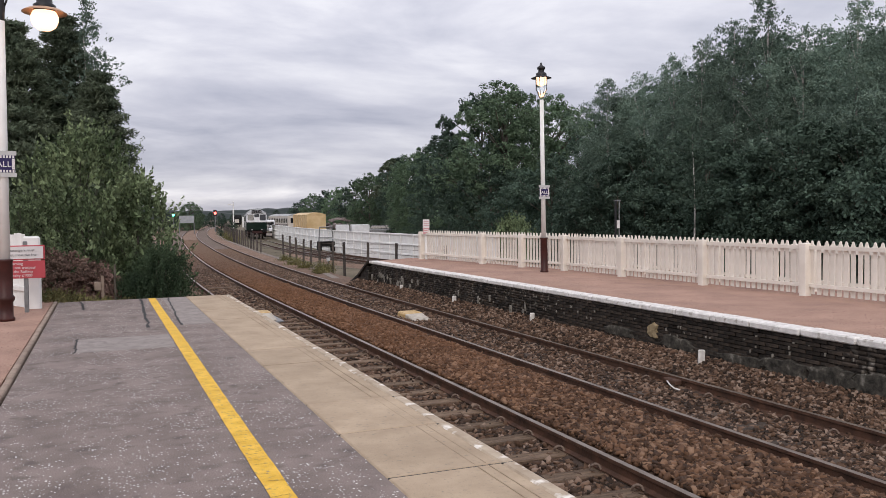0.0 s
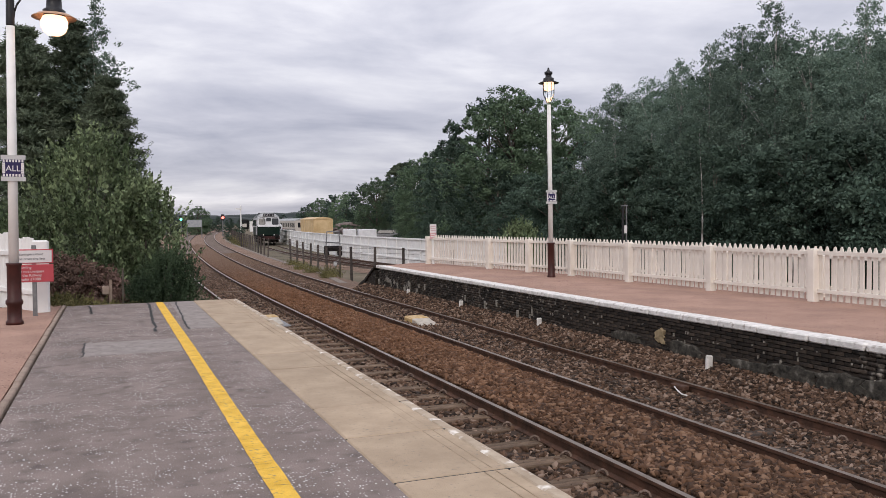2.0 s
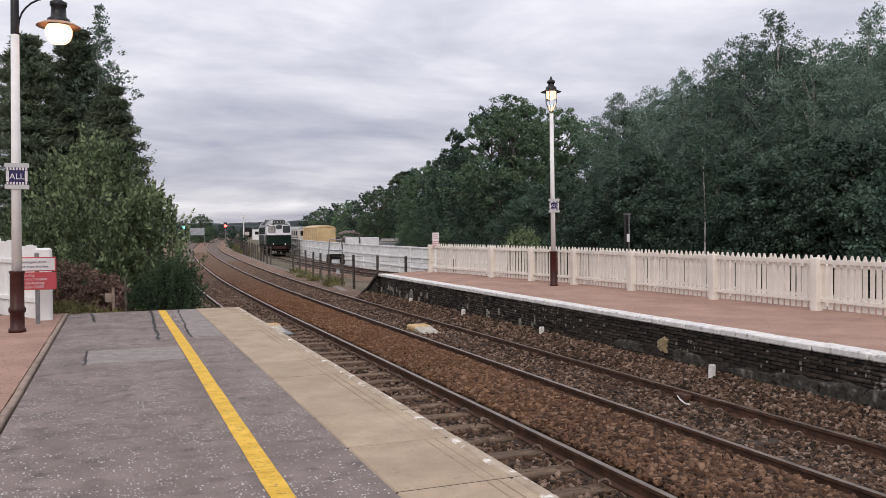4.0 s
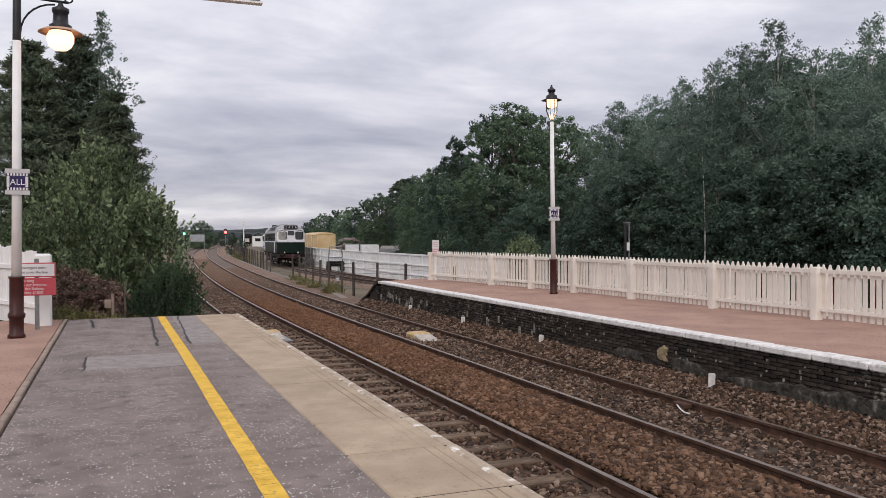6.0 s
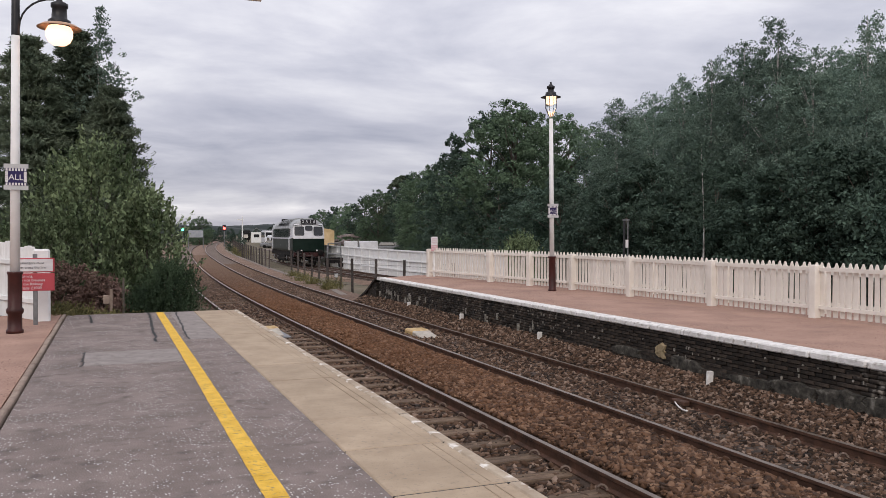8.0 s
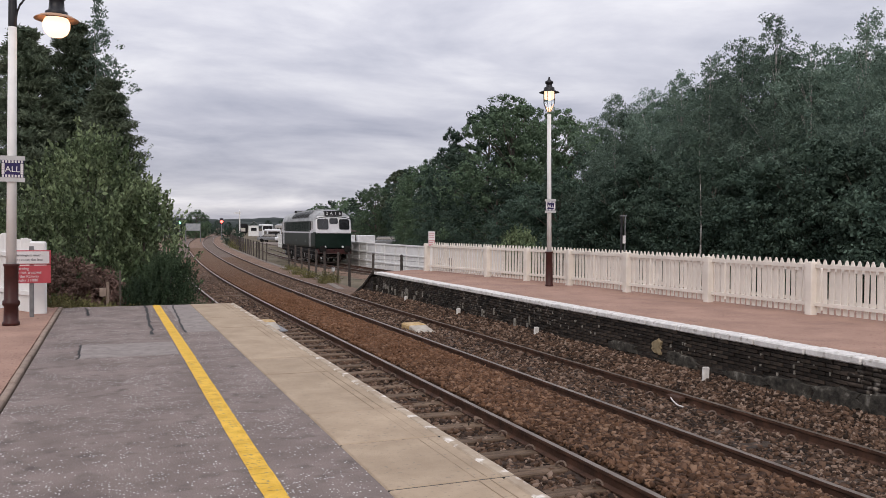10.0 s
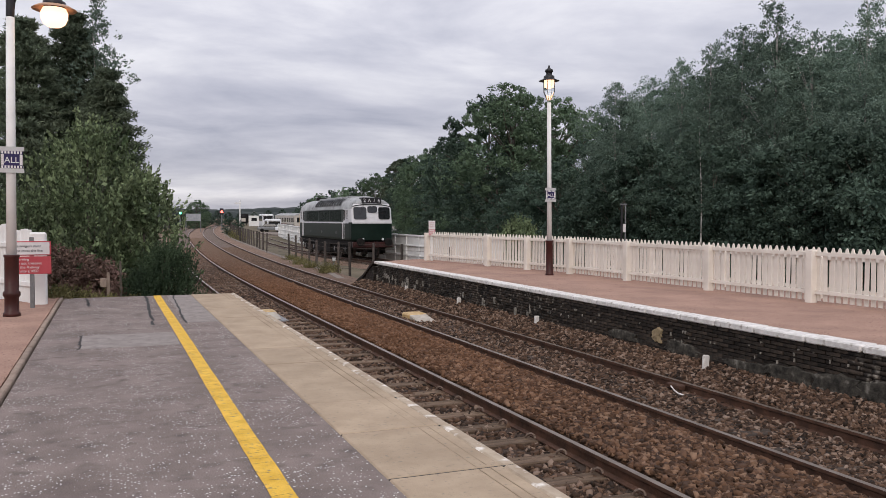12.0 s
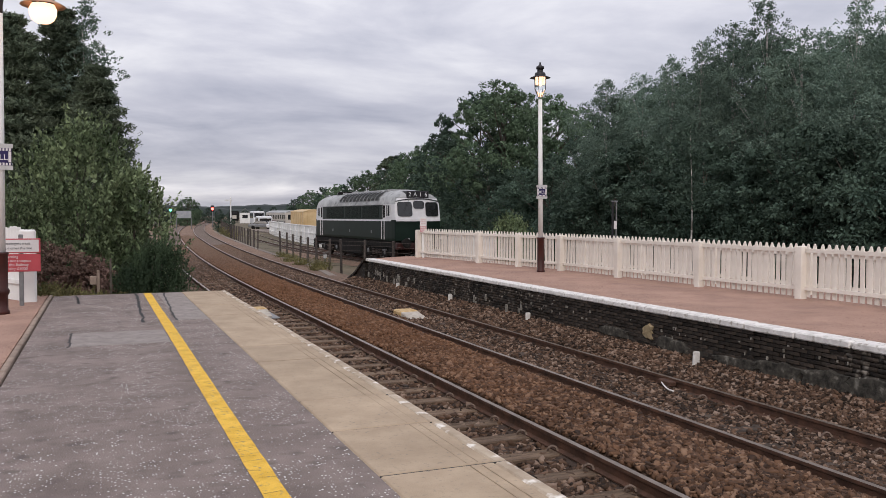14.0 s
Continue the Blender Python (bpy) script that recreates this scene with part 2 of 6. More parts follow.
def stone_mix(m, tones):
    """Stones of several tones, told apart piece by piece."""
    nt = m.node_tree
    N, L = nt.nodes.new, nt.links.new
    bsdf = nt.nodes["Principled BSDF"]
    geo, ramp = N("ShaderNodeNewGeometry"), N("ShaderNodeValToRGB")
    el = ramp.color_ramp.elements
    el[0].position, el[0].color = 0.0, (*tones[0], 1)
    el[1].position, el[1].color = 1.0, (*tones[-1], 1)
    for i, c in enumerate(tones[1:-1]):
        e = el.new((i + 1) / (len(tones) - 1)); e.color = (*c, 1)
    L(geo.outputs["Random Per Island"], ramp.inputs[0])
    mx = N("ShaderNodeMix"); mx.data_type = "RGBA"; mx.inputs["Factor"].default_value = 0.7
    L(bsdf.inputs["Base Color"].links[0].from_socket, mx.inputs["A"]); L(ramp.outputs[0], mx.inputs["B"])
    L(mx.outputs["Result"], bsdf.inputs["Base Color"])


def tint_along(m, color, weights):
    """Rust and other tints that change along the line: (distance, weight) pairs."""
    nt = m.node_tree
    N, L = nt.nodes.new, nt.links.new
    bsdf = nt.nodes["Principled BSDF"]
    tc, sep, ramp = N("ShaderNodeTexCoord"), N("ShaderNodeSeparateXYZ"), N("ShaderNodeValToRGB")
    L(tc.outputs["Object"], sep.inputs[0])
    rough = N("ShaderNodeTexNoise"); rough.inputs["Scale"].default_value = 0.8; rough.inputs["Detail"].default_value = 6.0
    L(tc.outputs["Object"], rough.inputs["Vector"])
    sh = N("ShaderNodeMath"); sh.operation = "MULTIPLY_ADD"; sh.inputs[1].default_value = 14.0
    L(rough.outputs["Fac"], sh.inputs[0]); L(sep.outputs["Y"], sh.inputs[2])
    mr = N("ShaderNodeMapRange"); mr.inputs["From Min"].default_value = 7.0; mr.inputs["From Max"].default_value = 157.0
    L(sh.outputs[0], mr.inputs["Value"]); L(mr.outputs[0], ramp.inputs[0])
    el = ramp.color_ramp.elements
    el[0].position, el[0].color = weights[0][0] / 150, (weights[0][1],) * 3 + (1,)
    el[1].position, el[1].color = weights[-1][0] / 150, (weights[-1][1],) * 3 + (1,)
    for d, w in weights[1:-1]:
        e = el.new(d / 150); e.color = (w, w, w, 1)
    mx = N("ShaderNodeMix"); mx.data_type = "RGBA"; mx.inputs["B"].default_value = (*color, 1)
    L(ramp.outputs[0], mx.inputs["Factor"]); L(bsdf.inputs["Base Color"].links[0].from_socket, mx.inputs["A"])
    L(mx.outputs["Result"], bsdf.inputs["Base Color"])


stone_mix(M_STONE, [(0.009, 0.006, 0.004), (0.032, 0.018, 0.011), (0.07, 0.037, 0.021), (0.125, 0.066, 0.037), (0.27, 0.175, 0.115)])
stone_mix(M_STONE_GREY, [(0.012, 0.008, 0.005), (0.042, 0.024, 0.015), (0.086, 0.048, 0.029), (0.155, 0.091, 0.059), (0.33, 0.245, 0.19)])
tint_along(M_STONE, (0.185, 0.082, 0.036), [(0, 0.0), (9, 0.1), (16, 0.42), (30, 0.6), (60, 0.35), (85, 0.12)])
# from 28 m on the stones pass into a paler brown
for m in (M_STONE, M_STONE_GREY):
    tint_along(m, (0.20, 0.135, 0.1), [(0, 0.0), (28, 0.0), (48, 0.55), (66, 0.85), (90, 0.95)])
# both beds: darker brown close by, back to their plain colour at 60 m
tint_along(M_BALLAST_BED, (0.05, 0.03, 0.02), [(0, 0.9), (12, 0.8), (35, 0.35), (60, 0.0)])
tint_along(M_BED_DARK, (0.04, 0.026, 0.019), [(0, 0.9), (14, 0.8), (38, 0.35), (60, 0.0)])


# ---- mesh helpers ----
def link(name, bm, material, parent=None, label="", smooth=False):
    me = bpy.data.meshes.new(name)
    bmesh.ops.recalc_face_normals(bm, faces=bm.faces)
    bm.to_mesh(me)
    bm.free()
    mats = material if isinstance(material, (list, tuple)) else [material]
    for m in mats:
        me.materials.append(m)
    if smooth:
        for p in me.polygons:
            p.use_smooth = True
    ob = new(name, me)
    if parent:
        ob.parent = parent
    if label:
        ob["label"] = label
    return ob


def part(name, bm, material, parent, label="", smooth=False):
    return link(name, bm, material, parent, label, smooth)


def piece(name, me, parent, m):
    """One more object on a shared mesh."""
    ob = new(name, me)
    ob.parent = parent
    ob.matrix_basis = m
    return ob


def box(x0, x1, y0, y1, z0, z1, bevel=0.0, bm=None):
    own = bmesh.new()
    bmesh.ops.create_cube(own, size=1.0)
    bmesh.ops.transform(own, matrix=Matrix.Translation(((x0 + x1) / 2, (y0 + y1) / 2, (z0 + z1) / 2)) @ Matrix.Diagonal((abs(x1 - x0), abs(y1 - y0), abs(z1 - z0), 1)), verts=own.verts)
    if bevel:
        bmesh.ops.bevel(own, geom=own.edges[:], offset=bevel, segments=1, affect="EDGES")
    return merge(bm, own)


def merge(bm, own):
    if bm is None:
        return own
    me = bpy.data.meshes.new("tmp")
    own.to_mesh(me)
    own.free()
    bm.from_mesh(me)
    bpy.data.meshes.remove(me)
    return bm


def turned(profile, segments=16, m=None, bm=None, caps=True):
    """A surface of revolution about z from (radius, height) pairs."""
    own = bmesh.new()
    rings = []
    for r, z in profile:
        rings.append([own.verts.new((r * math.cos(2 * math.pi * i / segments), r * math.sin(2 * math.pi * i / segments), z)) for i in range(segments)])
    for a, b in zip(rings, rings[1:]):
        for i in range(segments):
            j = (i + 1) % segments
            own.faces.new((a[i], a[j], b[j], b[i]))
    if caps:
        own.faces.new(rings[0][::-1])
        own.faces.new(rings[-1])
    if m is not None:
        bmesh.ops.transform(own, matrix=m, verts=own.verts)
    return merge(bm, own)


def rod(p, q, r0, r1=None, segments=8, bm=None):
    p, q = Vector(p), Vector(q)
    d = q - p
    m = Matrix.Translation(p) @ d.to_track_quat("Z", "Y").to_matrix().to_4x4()
    return turned([(r0, 0), (r0 if r1 is None else r1, d.length)], segments, m, bm)


def sweep(points, section, bm=None):
    """A closed section (across, up) carried along points on the plan, kept upright."""
    own = bmesh.new()
    rings = []
    n = len(points)
    for i, p in enumerate(points):
        a, b = Vector(points[max(0, i - 1)]), Vector(points[min(n - 1, i + 1)])
        d = (b - a)
        d.z = 0
        d.normalize()
        side = Vector((d.y, -d.x, 0))
        rings.append([own.verts.new(Vector(p) + side * u + Vector((0, 0, v))) for u, v in section])
    k = len(section)
    for a, b in zip(rings, rings[1:]):
        for i in range(k):
            j = (i + 1) % k
            own.faces.new((a[i], a[j], b[j], b[i]))
    own.faces.new(rings[0])
    own.faces.new(rings[-1][::-1])
    return merge(bm, own)


def empty(name, m, label, category, group="", kind=""):
    ob = new(name)
    ob.matrix_basis = m
    return tagged(ob, label, category, group, kind)


def bulk(name, verts, faces, material, parent=None, smooth=False):
    """A mesh from numpy arrays: verts (n,3), faces (m,k) all of one size."""
    me = bpy.data.meshes.new(name)
    nv, (nf, k) = len(verts), faces.shape
    me.vertices.add(nv)
    me.vertices.foreach_set("co", np.asarray(verts, dtype=np.float32).ravel())
    me.loops.add(nf * k)
    me.loops.foreach_set("vertex_index", np.asarray(faces, dtype=np.int32).ravel())
    me.polygons.add(nf)
    me.polygons.foreach_set("loop_start", np.arange(0, nf * k, k, dtype=np.int32))
    me.update(calc_edges=True)
    me.materials.append(material)
    if smooth:
        me.polygons.foreach_set("use_smooth", np.ones(nf, dtype=bool))
    ob = new(name, me)
    if parent:
        ob.parent = parent
    return ob


# ---- the lie of the land ----
BEND_Y = [-60, 20, 28, 39, 50, 65, 80, 94, 112, 132, 170, 216, 300, 420]
BEND_X = [0, 0, 0.02, 0.2, 0.6, 1.4, 2.4, 3.4, 5.0, 7.1, 11.8, 19.0, 34.0, 58.0]


def bend(y):
    """How far the main lines have swung to the right at y."""
    i = max(0, min(len(BEND_Y) - 2, int(np.searchsorted(BEND_Y, y)) - 1))
    y0, y1 = BEND_Y[i], BEND_Y[i + 1]

    def slope(j):
        j = max(1, min(len(BEND_Y) - 2, j))
        return (BEND_X[j + 1] - BEND_X[j - 1]) / (BEND_Y[j + 1] - BEND_Y[j - 1])
    t = (y - y0) / (y1 - y0)
    h = y1 - y0
    return (2 * t**3 - 3 * t**2 + 1) * BEND_X[i] + (t**3 - 2 * t**2 + t) * h * slope(i) + (-2 * t**3 + 3 * t**2) * BEND_X[i + 1] + (t**3 - t**2) * h * slope(i + 1)


# the siding: distance back from where the engine ends, and the heading there
SIDE_S = [-60, -40, -20, 0, 20, 40, 60, 80, 110, 170]
SIDE_H = [-12.0, -12.0, -10.0, -4.5, 1.2, 4.8, 6.6, 8.4, 10.0, 11.0]


def siding_points():
    """Places every half metre along the siding, by distance."""
    step = 0.5
    out = {0.0: Vector((15.49, 40.72, 0))}
    for sign in (1, -1):
        p, s = Vector((15.49, 40.72, 0)), 0.0
        while abs(s) < (170 if sign > 0 else 60):
            a = radians(float(np.interp(s + sign * step / 2, SIDE_S, SIDE_H)))
            p = p + Vector((math.sin(a), math.cos(a), 0)) * step * sign
            s = round(s + sign * step, 2)
            out[s] = p.copy()
    keys = sorted(out)
    return np.array(keys), np.array([out[k] for k in keys])


SIDING_KEY, SIDING_AT = siding_points()


def siding(s):
    """The siding's centre line at rail level."""
    return Vector((float(np.interp(s, SIDING_KEY, SIDING_AT[:, 0])), float(np.interp(s, SIDING_KEY, SIDING_AT[:, 1])), -0.99 - 0.005 * s))


RAIL_Z, SLEEPER_Z, BED_Z = -0.93, -1.09, -1.12
NEAR_C, FAR_C, GAUGE = 4.13, 7.50, 1.505
# ---- ground ----
def ground():
    xs = np.concatenate([np.linspace(-1500, -60, 8), np.linspace(-50, 120, 86), np.linspace(150, 1800, 8)])
    ys = np.concatenate([np.linspace(-600, -30, 6), np.linspace(-20, 260, 141), np.linspace(300, 2500, 10)])
    V, F = [], []
    for y in ys:
        for x in xs:
            z = -1.34 + 0.10 * noise.noise(Vector((x * 0.12, y * 0.12, 0.3))) + 0.05 * noise.noise(Vector((x * 0.7, y * 0.7, 2.0)))
            V.append((x, y, z))
    nx = len(xs)
    for j in range(len(ys) - 1):
        for i in range(nx - 1):
            a = j * nx + i
            F.append((a, a + 1, a + nx + 1, a + nx))
    ob = bulk("ground", np.array(V), np.array(F), M_GRASS, smooth=True)
    tagged(ob, "rough grassy railway land with bare earth", "ground", kind="structure")


def bed_height(u):
    """Height of the stone bed across the two main lines, u from the near rail pair's centre."""
    prof_u = [-6.2, -2.6, -1.9, -0.95, -0.75, 0.0, 0.72, 0.95, 1.6, 2.38, 2.62, 3.3, 4.1, 4.33, 4.83, 5.6]
    prof_z = [-1.25, -1.15, -1.12, -1.09, -1.13, -1.14, -1.13, -1.0, -0.98, -1.02, -1.13, -1.14, -1.12, -0.95, -0.74, -0.72]
    return float(np.interp(u, prof_u, prof_z))


def fill(u, y):
    """How far the stone has been heaped up over the sleepers."""
    if abs(u) < 0.74:
        return 0.080 * min(1.0, max(0.0, (y - 20) / 14))
    if 2.6 < u < 4.12:
        return 0.018 + 0.057 * min(1.0, max(0.0, (y - 8) / 10))
    return 0.0


def ballast():
    ys = np.concatenate([np.arange(-8, 60, 0.5), np.arange(60, 300, 4.0)])
    us = np.linspace(-6.2, 5.6, 60)
    V, F = [], []
    for y in ys:
        fade = min(1.0, max(0.0, (y - 29) / 5))
        for u in us:
            z = bed_height(u) + fill(u, y)
            if u > 4.2:
                z = z * (1 - fade) + (-1.02) * fade
            V.append((NEAR_C + u + bend(y), y, z + 0.03 * noise.noise(Vector((u * 2.1, y * 2.1, 0)))))
    n = len(us)
    for j in range(len(ys) - 1):
        for i in range(n - 1):
            a = j * n + i
            F.append((a, a + 1, a + n + 1, a + n))
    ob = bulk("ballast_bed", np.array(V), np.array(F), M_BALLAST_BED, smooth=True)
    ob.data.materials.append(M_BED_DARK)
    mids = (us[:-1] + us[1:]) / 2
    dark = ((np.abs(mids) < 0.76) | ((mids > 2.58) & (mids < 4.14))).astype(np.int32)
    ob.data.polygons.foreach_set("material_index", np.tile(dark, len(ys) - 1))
    tagged(ob, "rust-stained stone ballast under two railway lines", "ballast", kind="structure")


def stones(name, count, u0, u1, y0, y1, size, material, label, seed, lift=0.0):
    """Loose angular stones, each of eight corners."""
    rng = np.random.default_rng(seed)
    t = rng.random(count)
    y = y0 + (y1 - y0) * t**2.1
    u = u0 + (u1 - u0) * rng.random(count)
    cz = np.array([bed_height(a) + fill(a, b) for a, b in zip(u, y)]) + rng.random(count) * 0.042 + lift
    cx = NEAR_C + u + np.array([bend(b) for b in y])
    s = size * (0.55 + 0.9 * rng.random(count))
    cube = np.array([[x, yy, z] for z in (-1, 1) for yy in (-1, 1) for x in (-1, 1)], dtype=float) * 0.5
    quads = np.array([[0, 2, 3, 1], [4, 5, 7, 6], [0, 1, 5, 4], [2, 6, 7, 3], [0, 4, 6, 2], [1, 3, 7, 5]])
    jit = cube[None] * (1 + (rng.random((count, 8, 3)) - 0.5) * 0.9) * (0.7 + 0.6 * rng.random((count, 1, 3))) * np.array([1.3, 0.95, 0.62])
    turn = rng.random(count) * math.pi
    q = np.stack([np.cos(turn), np.zeros(count), np.zeros(count), np.sin(turn)], -1) + rng.normal(size=(count, 4)) * 0.22
    q /= np.linalg.norm(q, axis=1)[:, None]
    w, x, yq, z = q.T
    R = np.stack([np.stack([1 - 2 * (yq**2 + z**2), 2 * (x * yq - z * w), 2 * (x * z + yq * w)], -1),
                  np.stack([2 * (x * yq + z * w), 1 - 2 * (x**2 + z**2), 2 * (yq * z - x * w)], -1),
                  np.stack([2 * (x * z - yq * w), 2 * (yq * z + x * w), 1 - 2 * (x**2 + yq**2)], -1)], 1)
    P = np.einsum("nij,nkj->nki", R, jit) * s[:, None, None] + np.stack([cx, y, cz], -1)[:, None, :]
    F = (quads[None] + (np.arange(count) * 8)[:, None, None]).reshape(-1, 4)
    ob = bulk(name, P.reshape(-1, 3), F, material)
    tagged(ob, label, "gravel", kind="stuff")


# ---- rails and sleepers ----
RAIL_SECTION = [(-0.035, 0), (0.035, 0), (0.036, -0.035), (0.012, -0.05), (0.012, -0.128), (0.07, -0.145), (0.07, -0.159), (-0.07, -0.159), (-0.07, -0.145), (-0.012, -0.128), (-0.012, -0.05), (-0.036, -0.035)]


def rail_line(points, parent, name="rail"):
    ob = part(name, sweep(points, RAIL_SECTION), [M_RAIL, M_RAILTOP], parent, smooth=False)
    for p in ob.data.polygons:
        if p.normal.z > 0.9 and len(p.vertices) == 4:
            zs = [ob.data.vertices[v].co.z for v in p.vertices]
            if min(zs) > -0.02 + min(pt[2] for pt in points):
                p.material_index = 1
    return ob


def clips(points_left, parent):
    """Spring clips either side of each rail at each sleeper, joined."""
    bm = bmesh.new()
    for x, y, z in points_left:
        for side in (-1, 1):
            c = Vector((x + side * 0.09, y, z))
            for k in range(5):
                a0, a1 = math.pi * k / 5, math.pi * (k + 1) / 5
                p0 = c + Vector((side * (0.015 - 0.045 * math.cos(a0)), 0.015 * k - 0.03, 0.055 * math.sin(a0)))
                p1 = c + Vector((side * (0.015 - 0.045 * math.cos(a1)), 0.015 * k - 0.015, 0.055 * math.sin(a1)))
                rod(p0, p1, 0.016, None, 4, bm)
    ob = part("rail_clips", bm, M_CLIP, parent, "rusty sprung steel rail clips")
    ob["kind"] = "stuff"


def main_track(name, centre, label, dark):
    tr = empty(name, pose(0, 0, 0), label, "railway track", kind="structure")
    for side in (-1, 1):
        pts = []
        for y in list(np.arange(-10, 120, 2.0)) + list(np.arange(120, 320, 8.0)):
            pts.append((centre + side * GAUGE / 2 + bend(y), y, RAIL_Z))
        rail_line(pts, tr)
    bm = box(-1.25, 1.25, -0.125, 0.125, -0.15, 0.0, 0.012)
    first = part("sleeper", bm, M_SLEEPER_DARK if dark else M_SLEEPER, tr)
    first.matrix_basis = pose(centre, -6, SLEEPER_Z)
    rng = random.Random(5 if dark else 6)
    y = -6 + 0.745
    seats = []
    while y < 205:
        d = math.degrees(math.atan2(bend(y + 1) - bend(y - 1), 2))
        piece("sleeper", first.data, tr, pose(centre + bend(y) + rng.uniform(-0.03, 0.03), y + rng.uniform(-0.02, 0.02), SLEEPER_Z + rng.uniform(-0.012, 0.006), 0, 0, -d + rng.uniform(-0.8, 0.8)))
        if 2 < y < 34:
            for side in (-1, 1):
                seats.append((centre + side * GAUGE / 2 + bend(y), y, SLEEPER_Z + 0.012))
        y += 0.745
    clips(seats, tr)
    return tr


def siding_track():
    tr = empty("siding_track", pose(0, 0, 0), "rusty siding track on timber sleepers", "railway track", kind="structure")
    ss = np.arange(-50, 165, 2.5)
    for side in (-1, 1):
        pts = []
        for s in ss:
            p, q = siding(s - 0.5), siding(s + 0.5)
            d = (q - p).normalized()
            pts.append(siding(s) + Vector((d.y, -d.x, 0)) * side * GAUGE / 2)
        rail_line(pts, tr)
    first = part("sleeper", box(-1.25, 1.25, -0.125, 0.125, -0.15, 0.0, 0.012), M_SLEEPER_DARK, tr)
    first.matrix_basis = pose(siding(-20).x, siding(-20).y, siding(-20).z - 0.16)
    s = -19.25
    while s < 130:
        p, q = siding(s - 0.5), siding(s + 0.5)
        a = math.degrees(math.atan2(q.x - p.x, q.y - p.y))
        c = siding(s)
        piece("sleeper", first.data, tr, pose(c.x, c.y, c.z - 0.16, 0, 0, -a))
        s += 0.75
    bm = bmesh.new()
    bed = sweep([siding(s) for s in ss], [(-2.2, -0.34), (-1.5, -0.19), (1.5, -0.19), (2.2, -0.34)], bm)
    tagged(link("siding_bed", bed, M_BALLAST_BED), "dark cinder and stone bed under the siding", "ballast", kind="structure")


# ---- platforms ----
def near_platform():
    pl = empty("platform_near", pose(0, 0, 0), "old asphalt station platform with a buff slab edge", "platform", kind="structure")
    Y1 = 17.6
    def kerb_x(y):
        return -0.945 + 0.0085 * y
    bm = box(-1, 1.60, -8, Y1, -0.25, 0.0)
    for v in bm.verts:
        if v.co.x < 0:
            v.co.x = kerb_x(v.co.y) + 0.055
    part("surface", bm, M_ASPHALT, pl, "worn grey asphalt with pale specks")
    part("wall", box(-0.8, 2.33, -8, Y1 - 0.05, -1.4, -0.25), M_MORTAR, pl, "dark masonry platform face")
    # pale paving slabs along the edge
    cuts = [-8, -6.5, -4.4, -2.3, -0.2, 1.6, 3.2, 4.81, 5.93, 6.99, 9.02, 10.11, 11.9, 13.4, 14.9, 16.3, Y1]
    for i, (a, b) in enumerate(zip(cuts, cuts[1:])):
        part("slab", box(1.605, 2.38, a + 0.005, b - 0.005, -0.2, 0.004 + 0.002 * (i % 3), 0.01), M_COPING, pl)
        part("joint", box(1.605, 2.47, b - 0.0045, b + 0.0045, -0.2, 0.0015 + 0.003 * (b > 8)), M_SCORE if b > 8 else M_CRACK, pl, "dirt-filled joint between slabs")
        for gx in (2.20, 2.28):
            part("score_line", box(gx, gx + 0.005, a + 0.03, b - 0.03, -0.01, 0.0085), M_SCORE, pl, "faint line scored along the slab")
        part("edge_strip", box(2.384, 2.48, a + 0.005, b - 0.005, -0.2, 0.004 + 0.002 * ((i + 1) % 3), 0.012), M_EDGE_WORN, pl, "scuffed white painted platform edge")
    # yellow line, a little uneven
    bm = bmesh.new()
    y = -8.0
    rng = random.Random(3)
    prev = None
    while y < Y1:
        w = 0.072 + rng.uniform(-0.0025, 0.0025)
        c = 0.947 + 0.003 * math.sin(y * 0.7)
        a, b = bm.verts.new((c - w, y, 0.004)), bm.verts.new((c + w, y, 0.004))
        if prev:
            bm.faces.new((prev[0], prev[1], b, a))
        prev = (a, b)
        y += 0.2
    part("yellow_line", bm, M_YELLOW, pl, "cracked yellow safety line")
    bm = bmesh.new()
    y = 2.0
    while y < 14:
        c, ww = 0.947 + 0.003 * math.sin(y * 0.7), rng.uniform(0.03, 0.072)
        c += rng.choice((-1, 1)) * (0.072 - ww)
        dy, th = rng.uniform(-0.025, 0.025), rng.uniform(0.0008, 0.0024)
        bm.faces.new([bm.verts.new(p) for p in ((c - ww, y - th, 0.0075), (c + ww, y + dy - th, 0.0075), (c + ww, y + dy + th, 0.0075), (c - ww, y + th, 0.0075))])
        y += rng.uniform(0.05, 0.22)
    part("line_crack", bm, M_CRACK, pl, "fine cracks across the yellow paint")
    # repairs
    part("patch", box(-0.29, 0.86, 10.85, 12.05, -0.05, 0.004), M_ASPHALT2, pl, "square patch of paler asphalt")
    part("patch", box(1.13, 1.59, 13.0, 17.5, -0.05, 0.004), M_ASPHALT2, pl, "long patch of paler asphalt")
    rng = random.Random(8)
    for x0, y0, x1, y1, w in ((0.65, 12.9, 0.74, 17.5, 0.024), (1.11, 13.0, 1.25, 17.5, 0.018), (-0.31, 10.8, -0.30, 12.1, 0.014), (-0.28, 15.9, -0.34, 17.4, 0.02), (-0.8, 15.6, 0.1, 15.9, 0.008)):
        bm = bmesh.new()
        prev = None
        n = 24
        for i in range(n + 1):
            t = i / n
            x, y = x0 + (x1 - x0) * t + rng.uniform(-0.02, 0.02), y0 + (y1 - y0) * t
            ww = w * rng.uniform(0.5, 1.2)
            a, b = bm.verts.new((x - ww, y, 0.005)), bm.verts.new((x + ww, y, 0.005))
            if prev:
                bm.faces.new((prev[0], prev[1], b, a))
            prev = (a, b)
        part("crack", bm, M_CRACK, pl, "dark tar-sealed crack")
